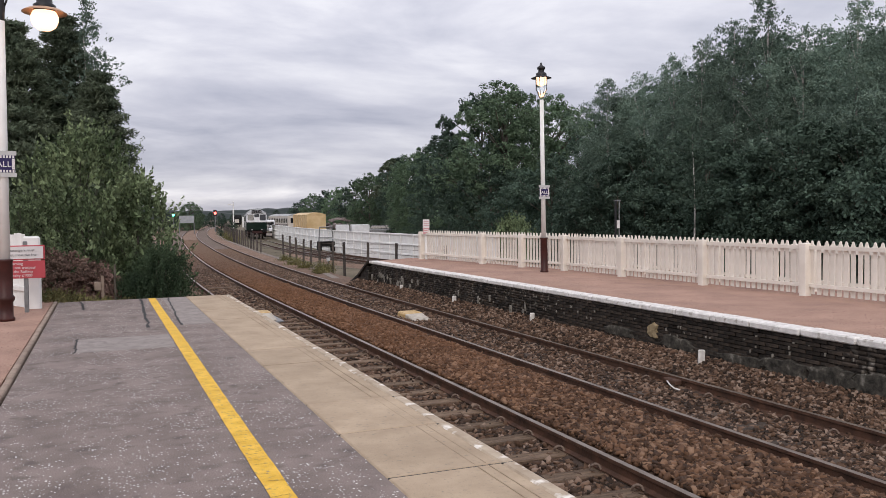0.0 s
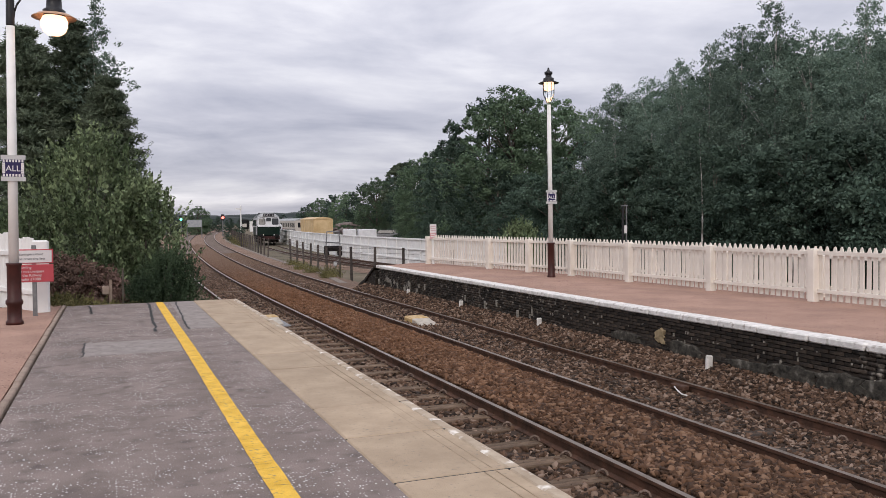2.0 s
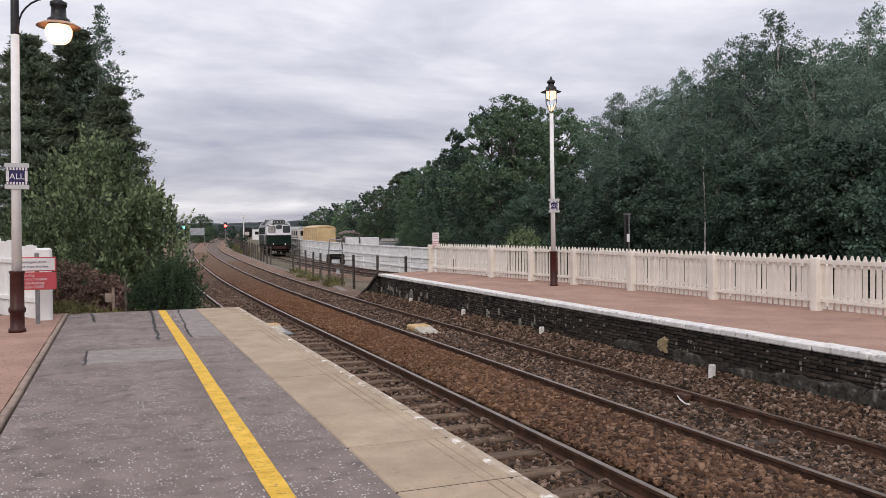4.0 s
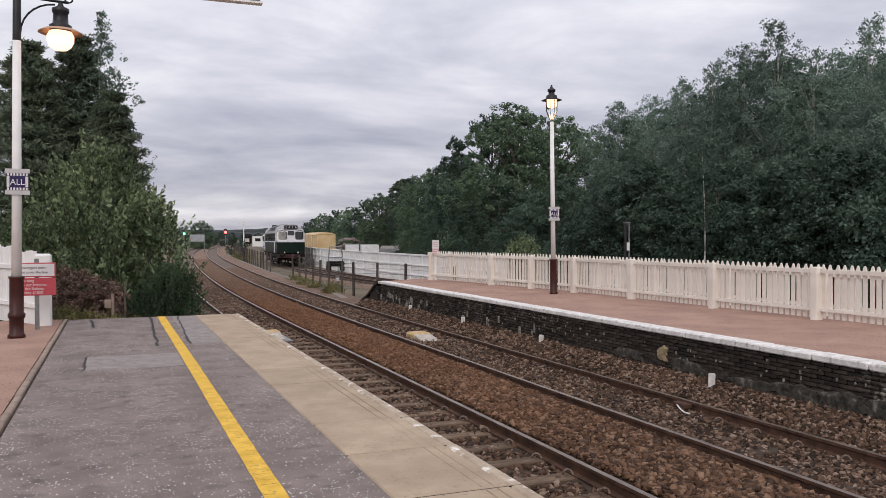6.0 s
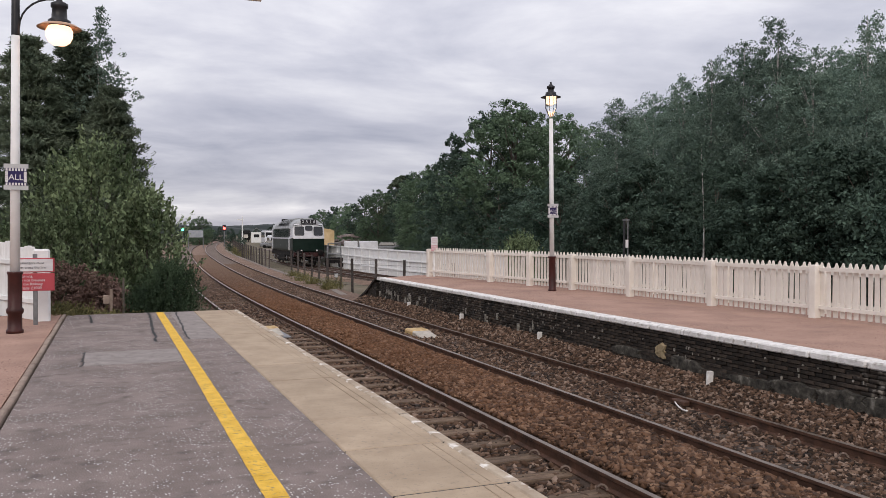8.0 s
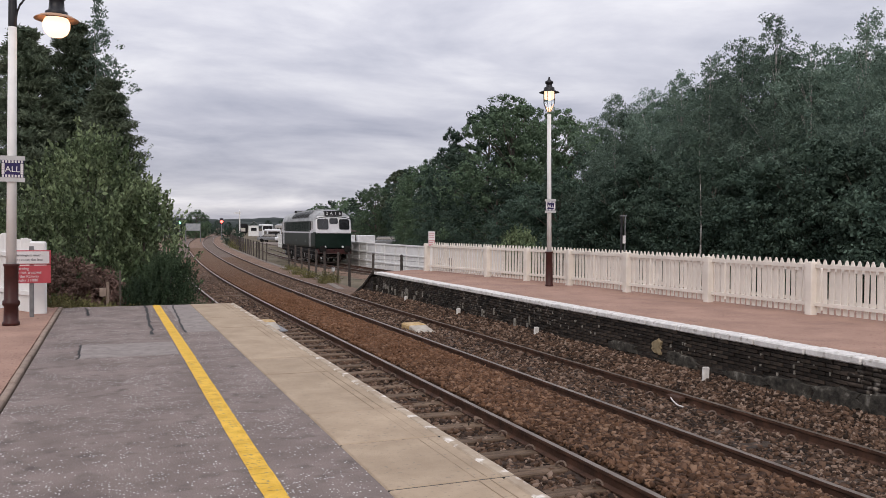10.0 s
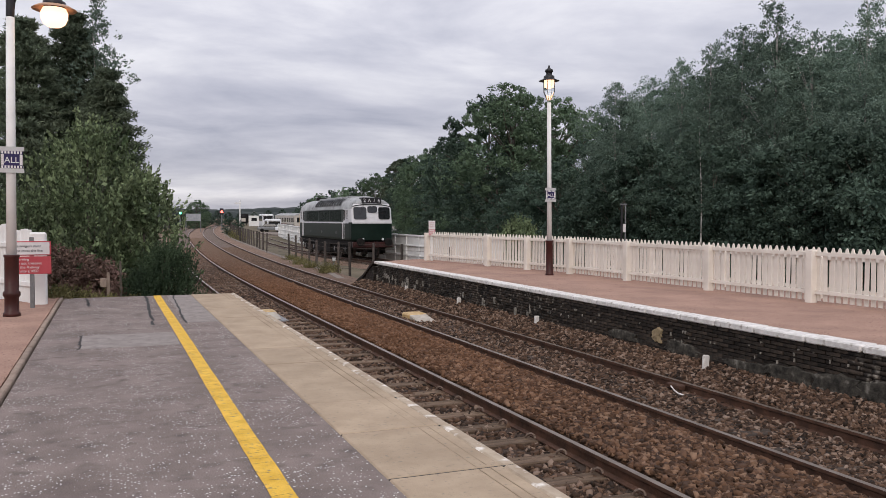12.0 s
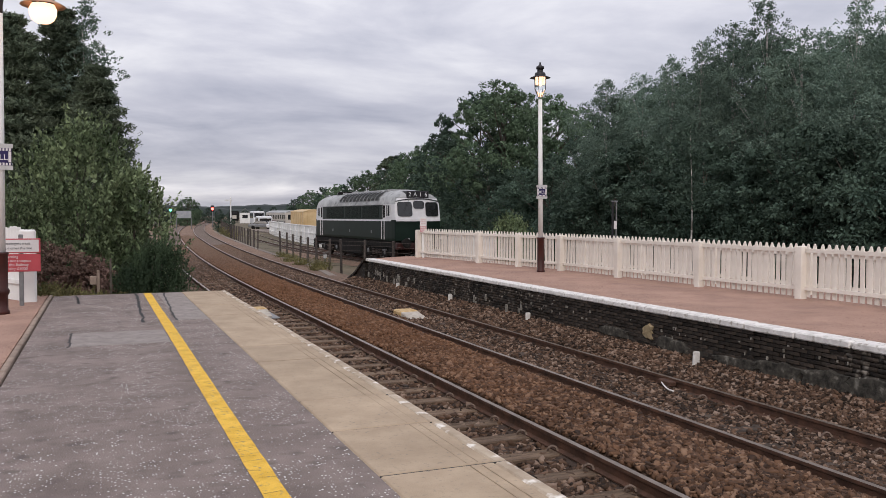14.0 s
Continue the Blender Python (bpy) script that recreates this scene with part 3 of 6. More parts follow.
    # kerb stones and the gravel behind
    kb = box(-0.033, 0.033, 0, 0.9, -0.2, 0.03, 0.012)
    k0 = part("kerb_stone", kb, M_KERB, pl)
    k0.matrix_basis = pose(kerb_x(-8), -8, 0, 0, 0, -0.6)
    for i in range(1, 28):
        piece("kerb_stone", k0.data, pl, pose(kerb_x(-8 + i * 0.91), -8 + i * 0.91, 0.004 * (i % 2), 0, 0, -0.6 + 0.3 * (i % 3 - 1)))
    bm = box(-9, 0, -8, Y1 + 0.3, -1.4, 0.0)
    for v in bm.verts:
        if v.co.x > -1:
            v.co.x = kerb_x(v.co.y) - 0.055
    tagged(link("gravel_bank", bm, M_PINK), "pink gravel beside the platform", "gravel", kind="structure")


def far_platform():
    pl = empty("platform_far", pose(0, 0, 0), "raised station platform of dark brick with pink chippings", "platform", kind="structure")
    Z, X0, Y1 = -0.025, 8.95, 28.6
    bm = bmesh.new()
    out = [(X0 + 0.3, -8), (X0 + 0.3, Y1), (10.8, 29.6), (11.4, 29.6), (13.0, 24.5), (13.6, 8), (13.6, -8)]
    top = [bm.verts.new((x, y, Z)) for x, y in out]
    bot = [bm.verts.new((x, y, -1.4)) for x, y in out]
    bm.faces.new(top)
    for i in range(len(out)):
        j = (i + 1) % len(out)
        bm.faces.new((top[i], top[j], bot[j], bot[i]))
    part("surface", bm, M_PINK, pl, "pink stone chippings")
    part("wall_core", box(X0 + 0.09, X0 + 0.298, -8, Y1, -1.4, Z - 0.085), M_MORTAR, pl, "dark mortar and footing")
    part("footing", box(X0 + 0.02, X0 + 0.09, -8, 13.5, -1.4, -0.50, 0.015), mat("rough_concrete_footing", (0.02, 0.018, 0.016), (0.07, 0.063, 0.054), 4, 0.95, 0.5, 30), pl, "rough dark concrete footing")
    # white edge stones
    rng = random.Random(11)
    y = -8.0
    while y < Y1 - 0.2:
        l = rng.choice((0.88, 0.93, 0.97))
        y1 = min(y + l, Y1)
        part("edge_stone", box(X0 - 0.02 + rng.uniform(-0.008, 0.008), X0 + 0.30, y + 0.009, y1 - 0.009, Z - 0.09, Z + 0.006 + rng.uniform(0, 0.008), 0.018), M_WHITE_WORN, pl)
        y = y1
    # sloping end: stepped masonry under a ramped edge
    bm = bmesh.new()
    for i in range(5):
        box(X0 - 0.05, X0 + 0.4, Y1, Y1 + 2.2 - 0.42 * i, -1.3 + 0.22 * i, -1.09 + 0.22 * i, 0.01, bm)
    part("stepped_end", bm, M_BRICK_J, pl, "stepped dark brick end")
    bm = sweep([(X0 + 0.1, Y1 + 2.6, -1.02), (X0 + 0.1, Y1 + 1.2, -0.58), (X0 + 0.1, Y1, Z)], [(-0.2, 0), (0.2, 0), (0.2, -0.09), (-0.2, -0.09)])
    part("ramp_edge", bm, M_BRICK_J, pl, "dark sloping coping")
    return pl


def wall_bricks(pl):
    """Courses of brick on the far platform's face: the nearest stretch piece by piece, the rest joined."""
    X0 = 8.95
    H, LN = 0.060, 0.25
    full = box(-0.05, 0.05, -0.119, 0.119, -0.0255, 0.0255, 0.006)
    first = part("brick", full, M_BRICK, pl)
    first.matrix_basis = pose(X0 + 0.06, 8.0, -0.225)
    rng = random.Random(21)
    V, F = [], []
    cube = np.array([[x, yy, z] for z in (-1, 1) for yy in (-1, 1) for x in (-1, 1)], dtype=float)
    quads = np.array([[0, 2, 3, 1], [4, 5, 7, 6], [0, 1, 5, 4], [2, 6, 7, 3], [0, 4, 6, 2], [1, 3, 7, 5]])
    for c in range(12):
        z = -0.025 - 0.09 - 0.03 - c * H
        n = int(36 / LN)
        for i in range(n):
            y = -7.6 + (i + 0.5 * (c % 2)) * LN
            if y > 28.4:
                continue
            x = X0 + 0.06 + rng.uniform(-0.012, 0.012)
            if 8.0 < y < 15.6 and c < 10:
                piece("brick", first.data, pl, pose(x, y, z, rng.uniform(-1, 1), 0, rng.uniform(-1.5, 1.5)))
            else:
                F.append(quads + 8 * len(V))
                V.append(cube * np.array([0.05, 0.119 * rng.uniform(0.95, 1), 0.0255]) + np.array([x, y, z]))
    ob = bulk("brick_run", np.concatenate(V), np.concatenate(F), M_BRICK_J, pl)
    ob["kind"] = "stuff"


ground()
ballast()
track_near = main_track("track_near", NEAR_C, "main line with rusty rails on weathered sleepers", False)
track_far = main_track("track_far", FAR_C, "second main line with dark sleepers in grey stone", True)
siding_track()
near_platform()
for y in (31.8, 44.9):
    part("timber_board", box(NEAR_C + bend(y) - 0.66, NEAR_C + bend(y) + 0.66, y - 0.16, y + 0.16, -1.15, -1.02, 0.015), M_SLEEPER, track_near, "short timber board between the rails")
platform_far = far_platform()
# ---- fences ----
def picket_mesh(w, h, point):
    bm = bmesh.new()
    out = [(-w / 2, 0), (w / 2, 0), (w / 2, h - point), (w * 0.36, h - point * 0.62), (w * 0.2, h - point * 0.12), (0, h), (-w * 0.2, h - point * 0.12), (-w * 0.36, h - point * 0.62), (-w / 2, h - point)]
    f = [bm.verts.new((x, -0.01, z)) for x, z in out]
    b = [bm.verts.new((x, 0.01, z)) for x, z in out]
    bm.faces.new(f)
    bm.faces.new(b[::-1])
    for i in range(len(out)):
        j = (i + 1) % len(out)
        bm.faces.new((f[i], b[i], b[j], f[j]))
    return bm


def picket_fence(name, label, line, base, height, spacing, posts, post_h, pick_gap=0.10, post_w=0.20):
    """line: plan corners; posts: distances along it."""
    fence = empty(name, pose(0, 0, 0), label, "fence")
    P = [Vector((x, y, 0)) for x, y in line]
    seg = [(b - a).length for a, b in zip(P, P[1:])]
    total = sum(seg)

    def place(s):
        for a, b, l in zip(P, P[1:], seg):
            if s <= l or b is P[-1]:
                d = (b - a).normalized()
                return a + d * s, math.degrees(math.atan2(d.y, d.x))
            s -= l
    rng = random.Random(4)
    first = None
    s = spacing / 2
    while s < total:
        p, a = place(s)
        m = pose(p.x, p.y, base + pick_gap, rng.uniform(-0.8, 0.8), rng.uniform(-0.8, 0.8), a)
        if first is None:
            first = part("picket", picket_mesh(0.088, height - pick_gap, 0.09), M_CREAM, fence)
            first.matrix_basis = m
        else:
            piece("picket", first.data, fence, m)
        s += spacing
    for z, hh in ((base + 0.17, 0.07), (base + height - 0.17, 0.075)):
        for a, b in zip(P, P[1:]):
            d = (b - a).normalized()
            n = Vector((-d.y, d.x, 0))
            if n.x > 0:
                n = -n
            q = [(a + n * 0.035), (b + n * 0.035)]
            part("rail", sweep([(v.x, v.y, z) for v in q], [(-0.024, 0), (0.024, 0), (0.024, hh), (-0.024, hh)]), M_CREAM, fence)
    post = None
    for s in posts:
        p, a = place(s)
        m = pose(p.x, p.y, base, 0, 0, a)
        if post is None:
            bm = box(-post_w / 2, post_w / 2, -0.15, 0.02, -0.1, post_h, 0.012)
            for v in bm.verts:
                if v.co.z > post_h - 0.01:
                    v.co.x *= 0.94
            post = part("post", bm, M_CREAM, fence)
            post.matrix_basis = m
        else:
            piece("post", post.data, fence, m)
    return fence


FENCE = [(11.05, 28.7), (12.30, 20.8), (12.72, 11.5), (13.1, -6.0)]
picket_fence("picket_fence", "cream painted picket fence along the far platform", FENCE, -0.025, 1.07, 0.150,
             [0.0, 4.0, 6.15, 8.2, 10.85, 13.8, 16.6, 19.5, 22.4, 25.3, 28.2, 31.1, 34.0], 1.02, 0.035, 0.16)


# ---- lamps ----
def roundel_sign(parent, x, y, z, w, h, face):
    """A small plate of writing in a striped border with thin bars above and below."""
    m = pose(x, y, z, 0, 0, face)
    b = part("sign_board", box(-w / 2, w / 2, -0.012, 0.012, -h / 2, h / 2, 0.004), M_PURPLE, parent, "purple enamel sign with a striped white border")
    b.matrix_basis = m
    for zz in (-h / 2 - 0.035, h / 2 + 0.035):
        part("strip", box(-w / 2 - 0.02, w / 2 + 0.02, -0.010, 0.010, zz - 0.034, zz + 0.034), M_STRIP, b, "pale lettering strip")
    bm = bmesh.new()
    k = 7
    for i in range(k):
        u = -w / 2 + (i + 0.5) * w / k
        for zz in (-h / 2 + 0.022, h / 2 - 0.022):
            box(u - w / k * 0.3, u + w / k * 0.3, -0.016, -0.0125, zz - 0.02, zz + 0.02, 0, bm)
    for i in range(5):
        v = -h / 2 + 0.05 + (i + 0.5) * (h - 0.1) / 5
        for uu in (-w / 2 + 0.022, w / 2 - 0.022):
            box(uu - 0.02, uu + 0.02, -0.016, -0.0125, v - 0.016, v + 0.016, 0, bm)
    part("striped_border", bm, M_WHITE_SIGN, b, "white stripes")
    words(b, "ALL", 0, -0.017, -0.01, h * 0.48, M_WHITE_SIGN)
    return b


def words(parent, text, x, y, z, size, material, name="lettering", align="CENTER"):
    cu = bpy.data.curves.new(name, "FONT")
    cu.body, cu.size, cu.align_x, cu.align_y, cu.extrude = text, size, align, "CENTER", 0.002
    tmp = new(name, cu)
    me = bpy.data.meshes.new_from_object(tmp.evaluated_get(bpy.context.evaluated_depsgraph_get()))
    bpy.data.objects.remove(tmp)
    me.materials.clear()
    me.materials.append(material)
    ob = new(name, me)
    ob.parent = parent
    ob.matrix_basis = pose(x, y, z, 90, 0, 0)
    return ob


# lamp brim: the globe's orange glow is painted into the enamel's base colour
M_SHADE = mat("glow_tinted_enamel", (0.42, 0.25, 0.16), (0.5, 0.31, 0.2), 6, 0.4, 0.05)


def near_lamp():
    x, y = -1.39, 14.83
    lamp = empty("street_lamp", pose(x, y, 0, 0, 0.6, 0), "white platform lamp post with a maroon base and a lit globe", "lamp", group="platform lamps")
    part("base", turned([(0.13, 0), (0.13, 0.05), (0.108, 0.07), (0.105, 0.3), (0.128, 0.33), (0.128, 0.38), (0.105, 0.41), (0.105, 0.93), (0.118, 0.95), (0.118, 0.98)], 12), M_MAROON, lamp, "maroon cast iron base", True)
    part("pole", turned([(0.075, 0.98), (0.062, 4.72)], 14), M_WHITE, lamp, "white pole", True)
    part("pole_top", turned([(0.062, 4.72), (0.064, 4.74), (0.06, 5.42), (0.03, 5.5)], 12), M_BLACK, lamp, "black upper pole", True)
    bm = rod((0, 0, 5.43), (0.75, 0, 5.40), 0.022)
    pts = [(0.05 + 0.5 * (1 - math.cos(a)), 0, 4.85 + 0.5 * math.sin(a)) for a in np.linspace(0, math.pi / 2, 8)]
    for p, q in zip(pts, pts[1:]):
        rod(p, q, 0.016, None, 6, bm)
    for i in range(8):
        a0, a1 = math.pi * 2 * i / 8, math.pi * 2 * (i + 1) / 8
        rod((0.75 + 0.06 * math.sin(a0), 0, 5.46 - 0.06 * math.cos(a0)), (0.75 + 0.06 * math.sin(a1), 0, 5.46 - 0.06 * math.cos(a1)), 0.014, None, 5, bm)
    part("bracket", bm, M_BLACK, lamp, "black iron bracket with a scroll", True)
    head = part("lamp_head", turned([(0.03, 5.36), (0.05, 5.30), (0.13, 5.26), (0.13, 5.20), (0.11, 5.18), (0.12, 5.02), (0.17, 4.99), (0.17, 4.93), (0.15, 4.90)], 20, pose(0.63, 0, 0.03), caps=False), M_BLACK, lamp, "black lantern top", True)
    part("shade", turned([(0.165, 4.945), (0.25, 4.925), (0.335, 4.875), (0.335, 4.865), (0.25, 4.91), (0.165, 4.915)], 24, pose(0.63, 0, 0.03), caps=False), M_SHADE, head, "wide enamel brim with the globe's warm glow in its colour", True)
    part("globe", turned([(0.17, 4.89), (0.205, 4.82), (0.20, 4.73), (0.165, 4.65), (0.10, 4.60), (0.02, 4.585)], 18, pose(0.63, 0, 0.03)), M_GLOBE, head, "glowing warm globe", True)
    roundel_sign(lamp, 0.02, -0.085, 2.48, 0.31, 0.27, -2)
    return lamp


def far_lamp():
    x, y = 11.50, 20.43
    lamp = empty("street_lamp", pose(x, y, -0.025, 0, -0.7, 0) @ Matrix.Diagonal((0.968, 0.968, 0.968, 1)), "tall white platform lamp post with a lit lantern", "lamp", group="platform lamps")
    part("base", turned([(0.12, 0), (0.12, 0.04), (0.105, 0.06), (0.10, 0.95), (0.12, 0.97), (0.12, 1.0)], 12), M_MAROON, lamp, "maroon cast iron base", True)
    part("pole", turned([(0.068, 1.0), (0.055, 4.95)], 14), M_WHITE, lamp, "white pole", True)
    head = part("lamp_head", turned([(0.15, 5.59), (0.29, 5.555), (0.295, 5.565), (0.16, 5.62), (0.16, 5.63), (0.15, 5.70), (0.09, 5.73), (0.085, 5.80), (0.115, 5.82), (0.115, 5.88), (0.06, 5.90), (0.03, 5.95), (0.025, 6.0)], 18), M_BLACK, lamp, "black lantern top", True)
    bm = bmesh.new()
    for i in range(8):
        a = 2 * math.pi * i / 8
        c, s = math.cos(a), math.sin(a)
        rod((0.055 * c, 0.055 * s, 5.0), (0.16 * c, 0.16 * s, 5.25), 0.008, None, 4, bm)
        rod((0.16 * c, 0.16 * s, 5.25), (0.165 * c, 0.165 * s, 5.60), 0.008, None, 4, bm)
    part("cage", bm, M_BLACK, head, "thin lantern frame")
    g = part("lantern_glass", turned([(0.05, 5.02), (0.145, 5.25), (0.15, 5.58)], 16), M_LANTERN_GLASS, head, "clear lantern glass", True)
    g.visible_shadow = False
    part("bulb", turned([(0.06, 5.585), (0.12, 5.55), (0.13, 5.46), (0.09, 5.37), (0.02, 5.33)], 14), M_GLOBE, head, "glowing warm bulb", True)
    roundel_sign(lamp, 0, -0.075, 2.31, 0.29, 0.26, -8)
    return lamp


near_lamp()
far_lamp()
# ---- trees and bushes ----
def leaf_mat(name, a, b, k=0.35):
    m = mat(name, a, b, 0.9, 0.7, 0.0, island=k, spec=0.12)
    nt = m.node_tree
    info, mr, hs = nt.nodes.new("ShaderNodeObjectInfo"), nt.nodes.new("ShaderNodeMapRange"), nt.nodes.new("ShaderNodeHueSaturation")
    mr.inputs["To Min"].default_value, mr.inputs["To Max"].default_value = 0.78, 1.28
    nt.links.new(info.outputs["Random"], mr.inputs["Value"])
    nt.links.new(mr.outputs[0], hs.inputs["Value"])
    nt.links.new(nt.nodes["Principled BSDF"].inputs["Base Color"].links[0].from_socket, hs.inputs["Color"])
    nt.links.new(hs.outputs[0], nt.nodes["Principled BSDF"].inputs["Base Color"])
    out, bsdf = nt.nodes["Material Output"], nt.nodes["Principled BSDF"]
    tr, mx = nt.nodes.new("ShaderNodeBsdfTranslucent"), nt.nodes.new("ShaderNodeMixShader")
    nt.links.new(bsdf.inputs["Base Color"].links[0].from_socket, tr.inputs["Color"])
    mx.inputs[0].default_value = 0.22
    nt.links.new(bsdf.outputs[0], mx.inputs[1])
    nt.links.new(tr.outputs[0], mx.inputs[2])
    nt.links.new(mx.outputs[0], out.inputs["Surface"])
    return m


M_LEAF_DARK = leaf_mat("dark_broad_leaves", (0.037, 0.062, 0.047), (0.082, 0.122, 0.09), 0.3)
M_LEAF_MID = leaf_mat("green_broad_leaves", (0.082, 0.132, 0.082), (0.15, 0.215, 0.13), 0.25)
M_LEAF_BIRCH = leaf_mat("birch_leaves", (0.098, 0.150, 0.12), (0.19, 0.255, 0.2), 0.25)
M_LEAF_BUSH = leaf_mat("grey_green_bush_leaves", (0.048, 0.076, 0.036), (0.215, 0.268, 0.148), 0.65)
M_NEEDLE = leaf_mat("conifer_needles", (0.065, 0.09, 0.06), (0.14, 0.17, 0.115), 0.4)
M_BROOM = leaf_mat("dark_broom_stems", (0.028, 0.045, 0.026), (0.062, 0.092, 0.05), 0.4)
M_WEED = leaf_mat("dry_weeds", (0.10, 0.10, 0.04), (0.25, 0.22, 0.10))
M_HEATHER = leaf_mat("faded_willowherb", (0.11, 0.075, 0.06), (0.22, 0.135, 0.115))


def leaves(centres, radii, per, size, rng, flat=0.75, hang=0.0):
    """Small four-cornered leaves strewn through clumps."""
    n = len(centres)
    c = np.repeat(centres, per, axis=0)
    r = np.repeat(radii, per)
    d = rng.normal(size=(n * per, 3))
    d /= np.linalg.norm(d, axis=1)[:, None]
    d *= (rng.random(n * per)[:, None]) ** 0.45
    d[:, 2] *= flat
    p = c + d * r[:, None]
    if hang:
        p[:, 2] -= hang * r * rng.random(n * per) ** 2
    nrm = d * 0.9 + np.array([0, 0, 0.4]) + rng.normal(size=(n * per, 3)) * 0.4
    u = np.cross(nrm, rng.normal(size=(n * per, 3)))
    u /= np.linalg.norm(u, axis=1)[:, None]
    v = np.cross(nrm, u)
    v /= np.linalg.norm(v, axis=1)[:, None]
    s = size * (0.6 + 0.8 * rng.random(n * per))[:, None]
    u, v = u * s, v * s * 0.55
    V = np.stack([p - u, p - v * 0.9 + u * 0.1, p + u, p + v + u * 0.1], 1).reshape(-1, 3)
    F = np.arange(n * per * 4).reshape(-1, 4)
    return V, F


def shoots(starts, ways, lengths, per, size, rng, droop=0.0, spread=0.05, width=0.5, loose_turn=0.5):
    """Leaves set along thin shoots that may hang at the tip."""
    n = len(starts)
    k = np.tile((np.arange(per) + 0.5) / per, n)
    st, wy, ln = np.repeat(starts, per, axis=0), np.repeat(ways, per, axis=0), np.repeat(lengths, per)
    p = st + wy * (k * ln)[:, None]
    p[:, 2] -= droop * ln * k**2
    p += rng.normal(size=p.shape) * (spread * (1.25 - k))[:, None]
    nrm = np.repeat(starts * np.array([1, 1, 0]) / (np.linalg.norm(starts[:, :2], axis=1)[:, None] + 0.05), per, axis=0) * 0.7
    nrm += np.array([0, 0, 0.55]) + rng.normal(size=p.shape) * loose_turn
    u = wy + rng.normal(size=p.shape) * 0.7
    u /= np.linalg.norm(u, axis=1)[:, None]
    v = np.cross(u, nrm)
    v /= np.linalg.norm(v, axis=1)[:, None]
    s = size * (0.6 + 0.8 * rng.random(n * per))[:, None] * (1.15 - 0.5 * k)[:, None]
    u, v = u * s, v * s * width
    V = np.stack([p - u, p - v, p + u, p + v], 1).reshape(-1, 3)
    return V, np.arange(n * per * 4).reshape(-1, 4)


def shoot_crown(rng, shape, height, spread, bottom, count):
    """Where the shoots of a crown start, which way they grow and how long they are."""
    t = rng.random(count) ** 1.25 if shape == "spruce" else 1 - rng.random(count) ** (0.62 if shape == "birch" else 0.9)
    a = rng.random(count) * 2 * math.pi
    if shape == "spruce":
        tier = np.round(t * 15) / 15 + rng.normal(size=count) * 0.012
        t = np.clip(tier, 0, 1)
        env = spread * (1.03 - t) ** 0.62 * (0.85 + 0.25 * np.sin(a * 3 + t * 20))
        r = env * rng.random(count) ** 0.6
        out, up, ln = 1.0, -0.05 + 0.45 * t, 0.32 * spread * (1.05 - 0.7 * t)
    elif shape == "birch":
        lump = 0.76 + 0.30 * np.sin(a * 2 + t * 13) + 0.20 * np.sin(a * 4 - t * 31)
        env = spread * lump * np.where(t < 0.55, 0.75 + 0.45 * t, 1.0 - 0.92 * (np.clip(t - 0.55, 0, 1) / 0.45) ** 1.1)
        r = env * rng.random(count) ** 0.5
        out, up, ln = 0.9, 0.2 + 0.9 * t, 0.40 * spread * (1.15 - 0.65 * t)
    else:
        env = spread * np.sqrt(np.clip(1 - (1.7 * t - 0.72) ** 2, 0.04, 1)) * (0.85 + 0.2 * np.sin(a * 3 + t * 8))
        r = env * rng.random(count) ** 0.45
        out, up, ln = 0.8, 0.55 + 0.6 * t, 0.36 * spread * (1.1 - 0.3 * t)
        if shape == "shrub":
            out, up, ln = 0.7, 1.3 + 0.7 * t, 0.42 * spread * (1.1 - 0.2 * t)
    c = np.stack([np.cos(a), np.sin(a), np.zeros(count)], -1)
    st = c * r[:, None]
    st[:, 2] = bottom + (height - bottom) * t * (0.86 if shape == "shrub" else 0.93)
    w = c * (out * (0.35 + 0.65 * r / (env + 0.01)))[:, None] + rng.normal(size=(count, 3)) * 0.25
    w[:, 2] += up
    w /= np.linalg.norm(w, axis=1)[:, None]
    return st, w, np.broadcast_to(ln, (count,)) * (0.6 + 0.8 * rng.random(count))


def shoot_tree(name, label, height, spread, bottom, count, per, size, leaf, bark, shape, seed, m, trunk=0.14, droop=0.2, loose=0.05, category="tree", limbs=26):
    rng = np.random.default_rng(seed)
    t = empty(name, m, label, category)
    st, w, ln = shoot_crown(rng, shape, height, spread, bottom, count)
    V, F = shoots(st, w, ln, per, size, rng, droop, loose, 0.2 if shape == "spruce" else 0.5, 0.8 if category == "bush" else 0.5)
    V[:, 2] = np.maximum(V[:, 2], 0.03)
    bulk("crown", V, F, leaf, t)
    bm = bmesh.new()
    n = 9
    lean = rng.normal(size=2) * 0.015 * height
    pts = [Vector((lean[0] * i / 8 + 0.06 * math.sin(0.7 * i + seed), lean[1] * i / 8 + 0.06 * math.cos(0.6 * i + seed), height * 0.95 * i / 8 - 0.2)) for i in range(n)]
    for i in range(n - 1):
        rod(pts[i], pts[i + 1], trunk * (1 - 0.93 * i / 8), trunk * (1 - 0.93 * (i + 1) / 8), 7, bm)
    for j in range(0, count if limbs else 0, max(1, count // max(1, limbs))):
        p = Vector(st[j])
        z0 = max(0.2, p.z - (0.1 if shape == "spruce" else 0.45) * spread)
        i = min(n - 1, int(z0 / (height * 0.95) * 8))
        rod(pts[i], p, trunk * 0.22, trunk * 0.05, 5, bm)
    part("trunk", bm, bark, t, "", True)
    return t


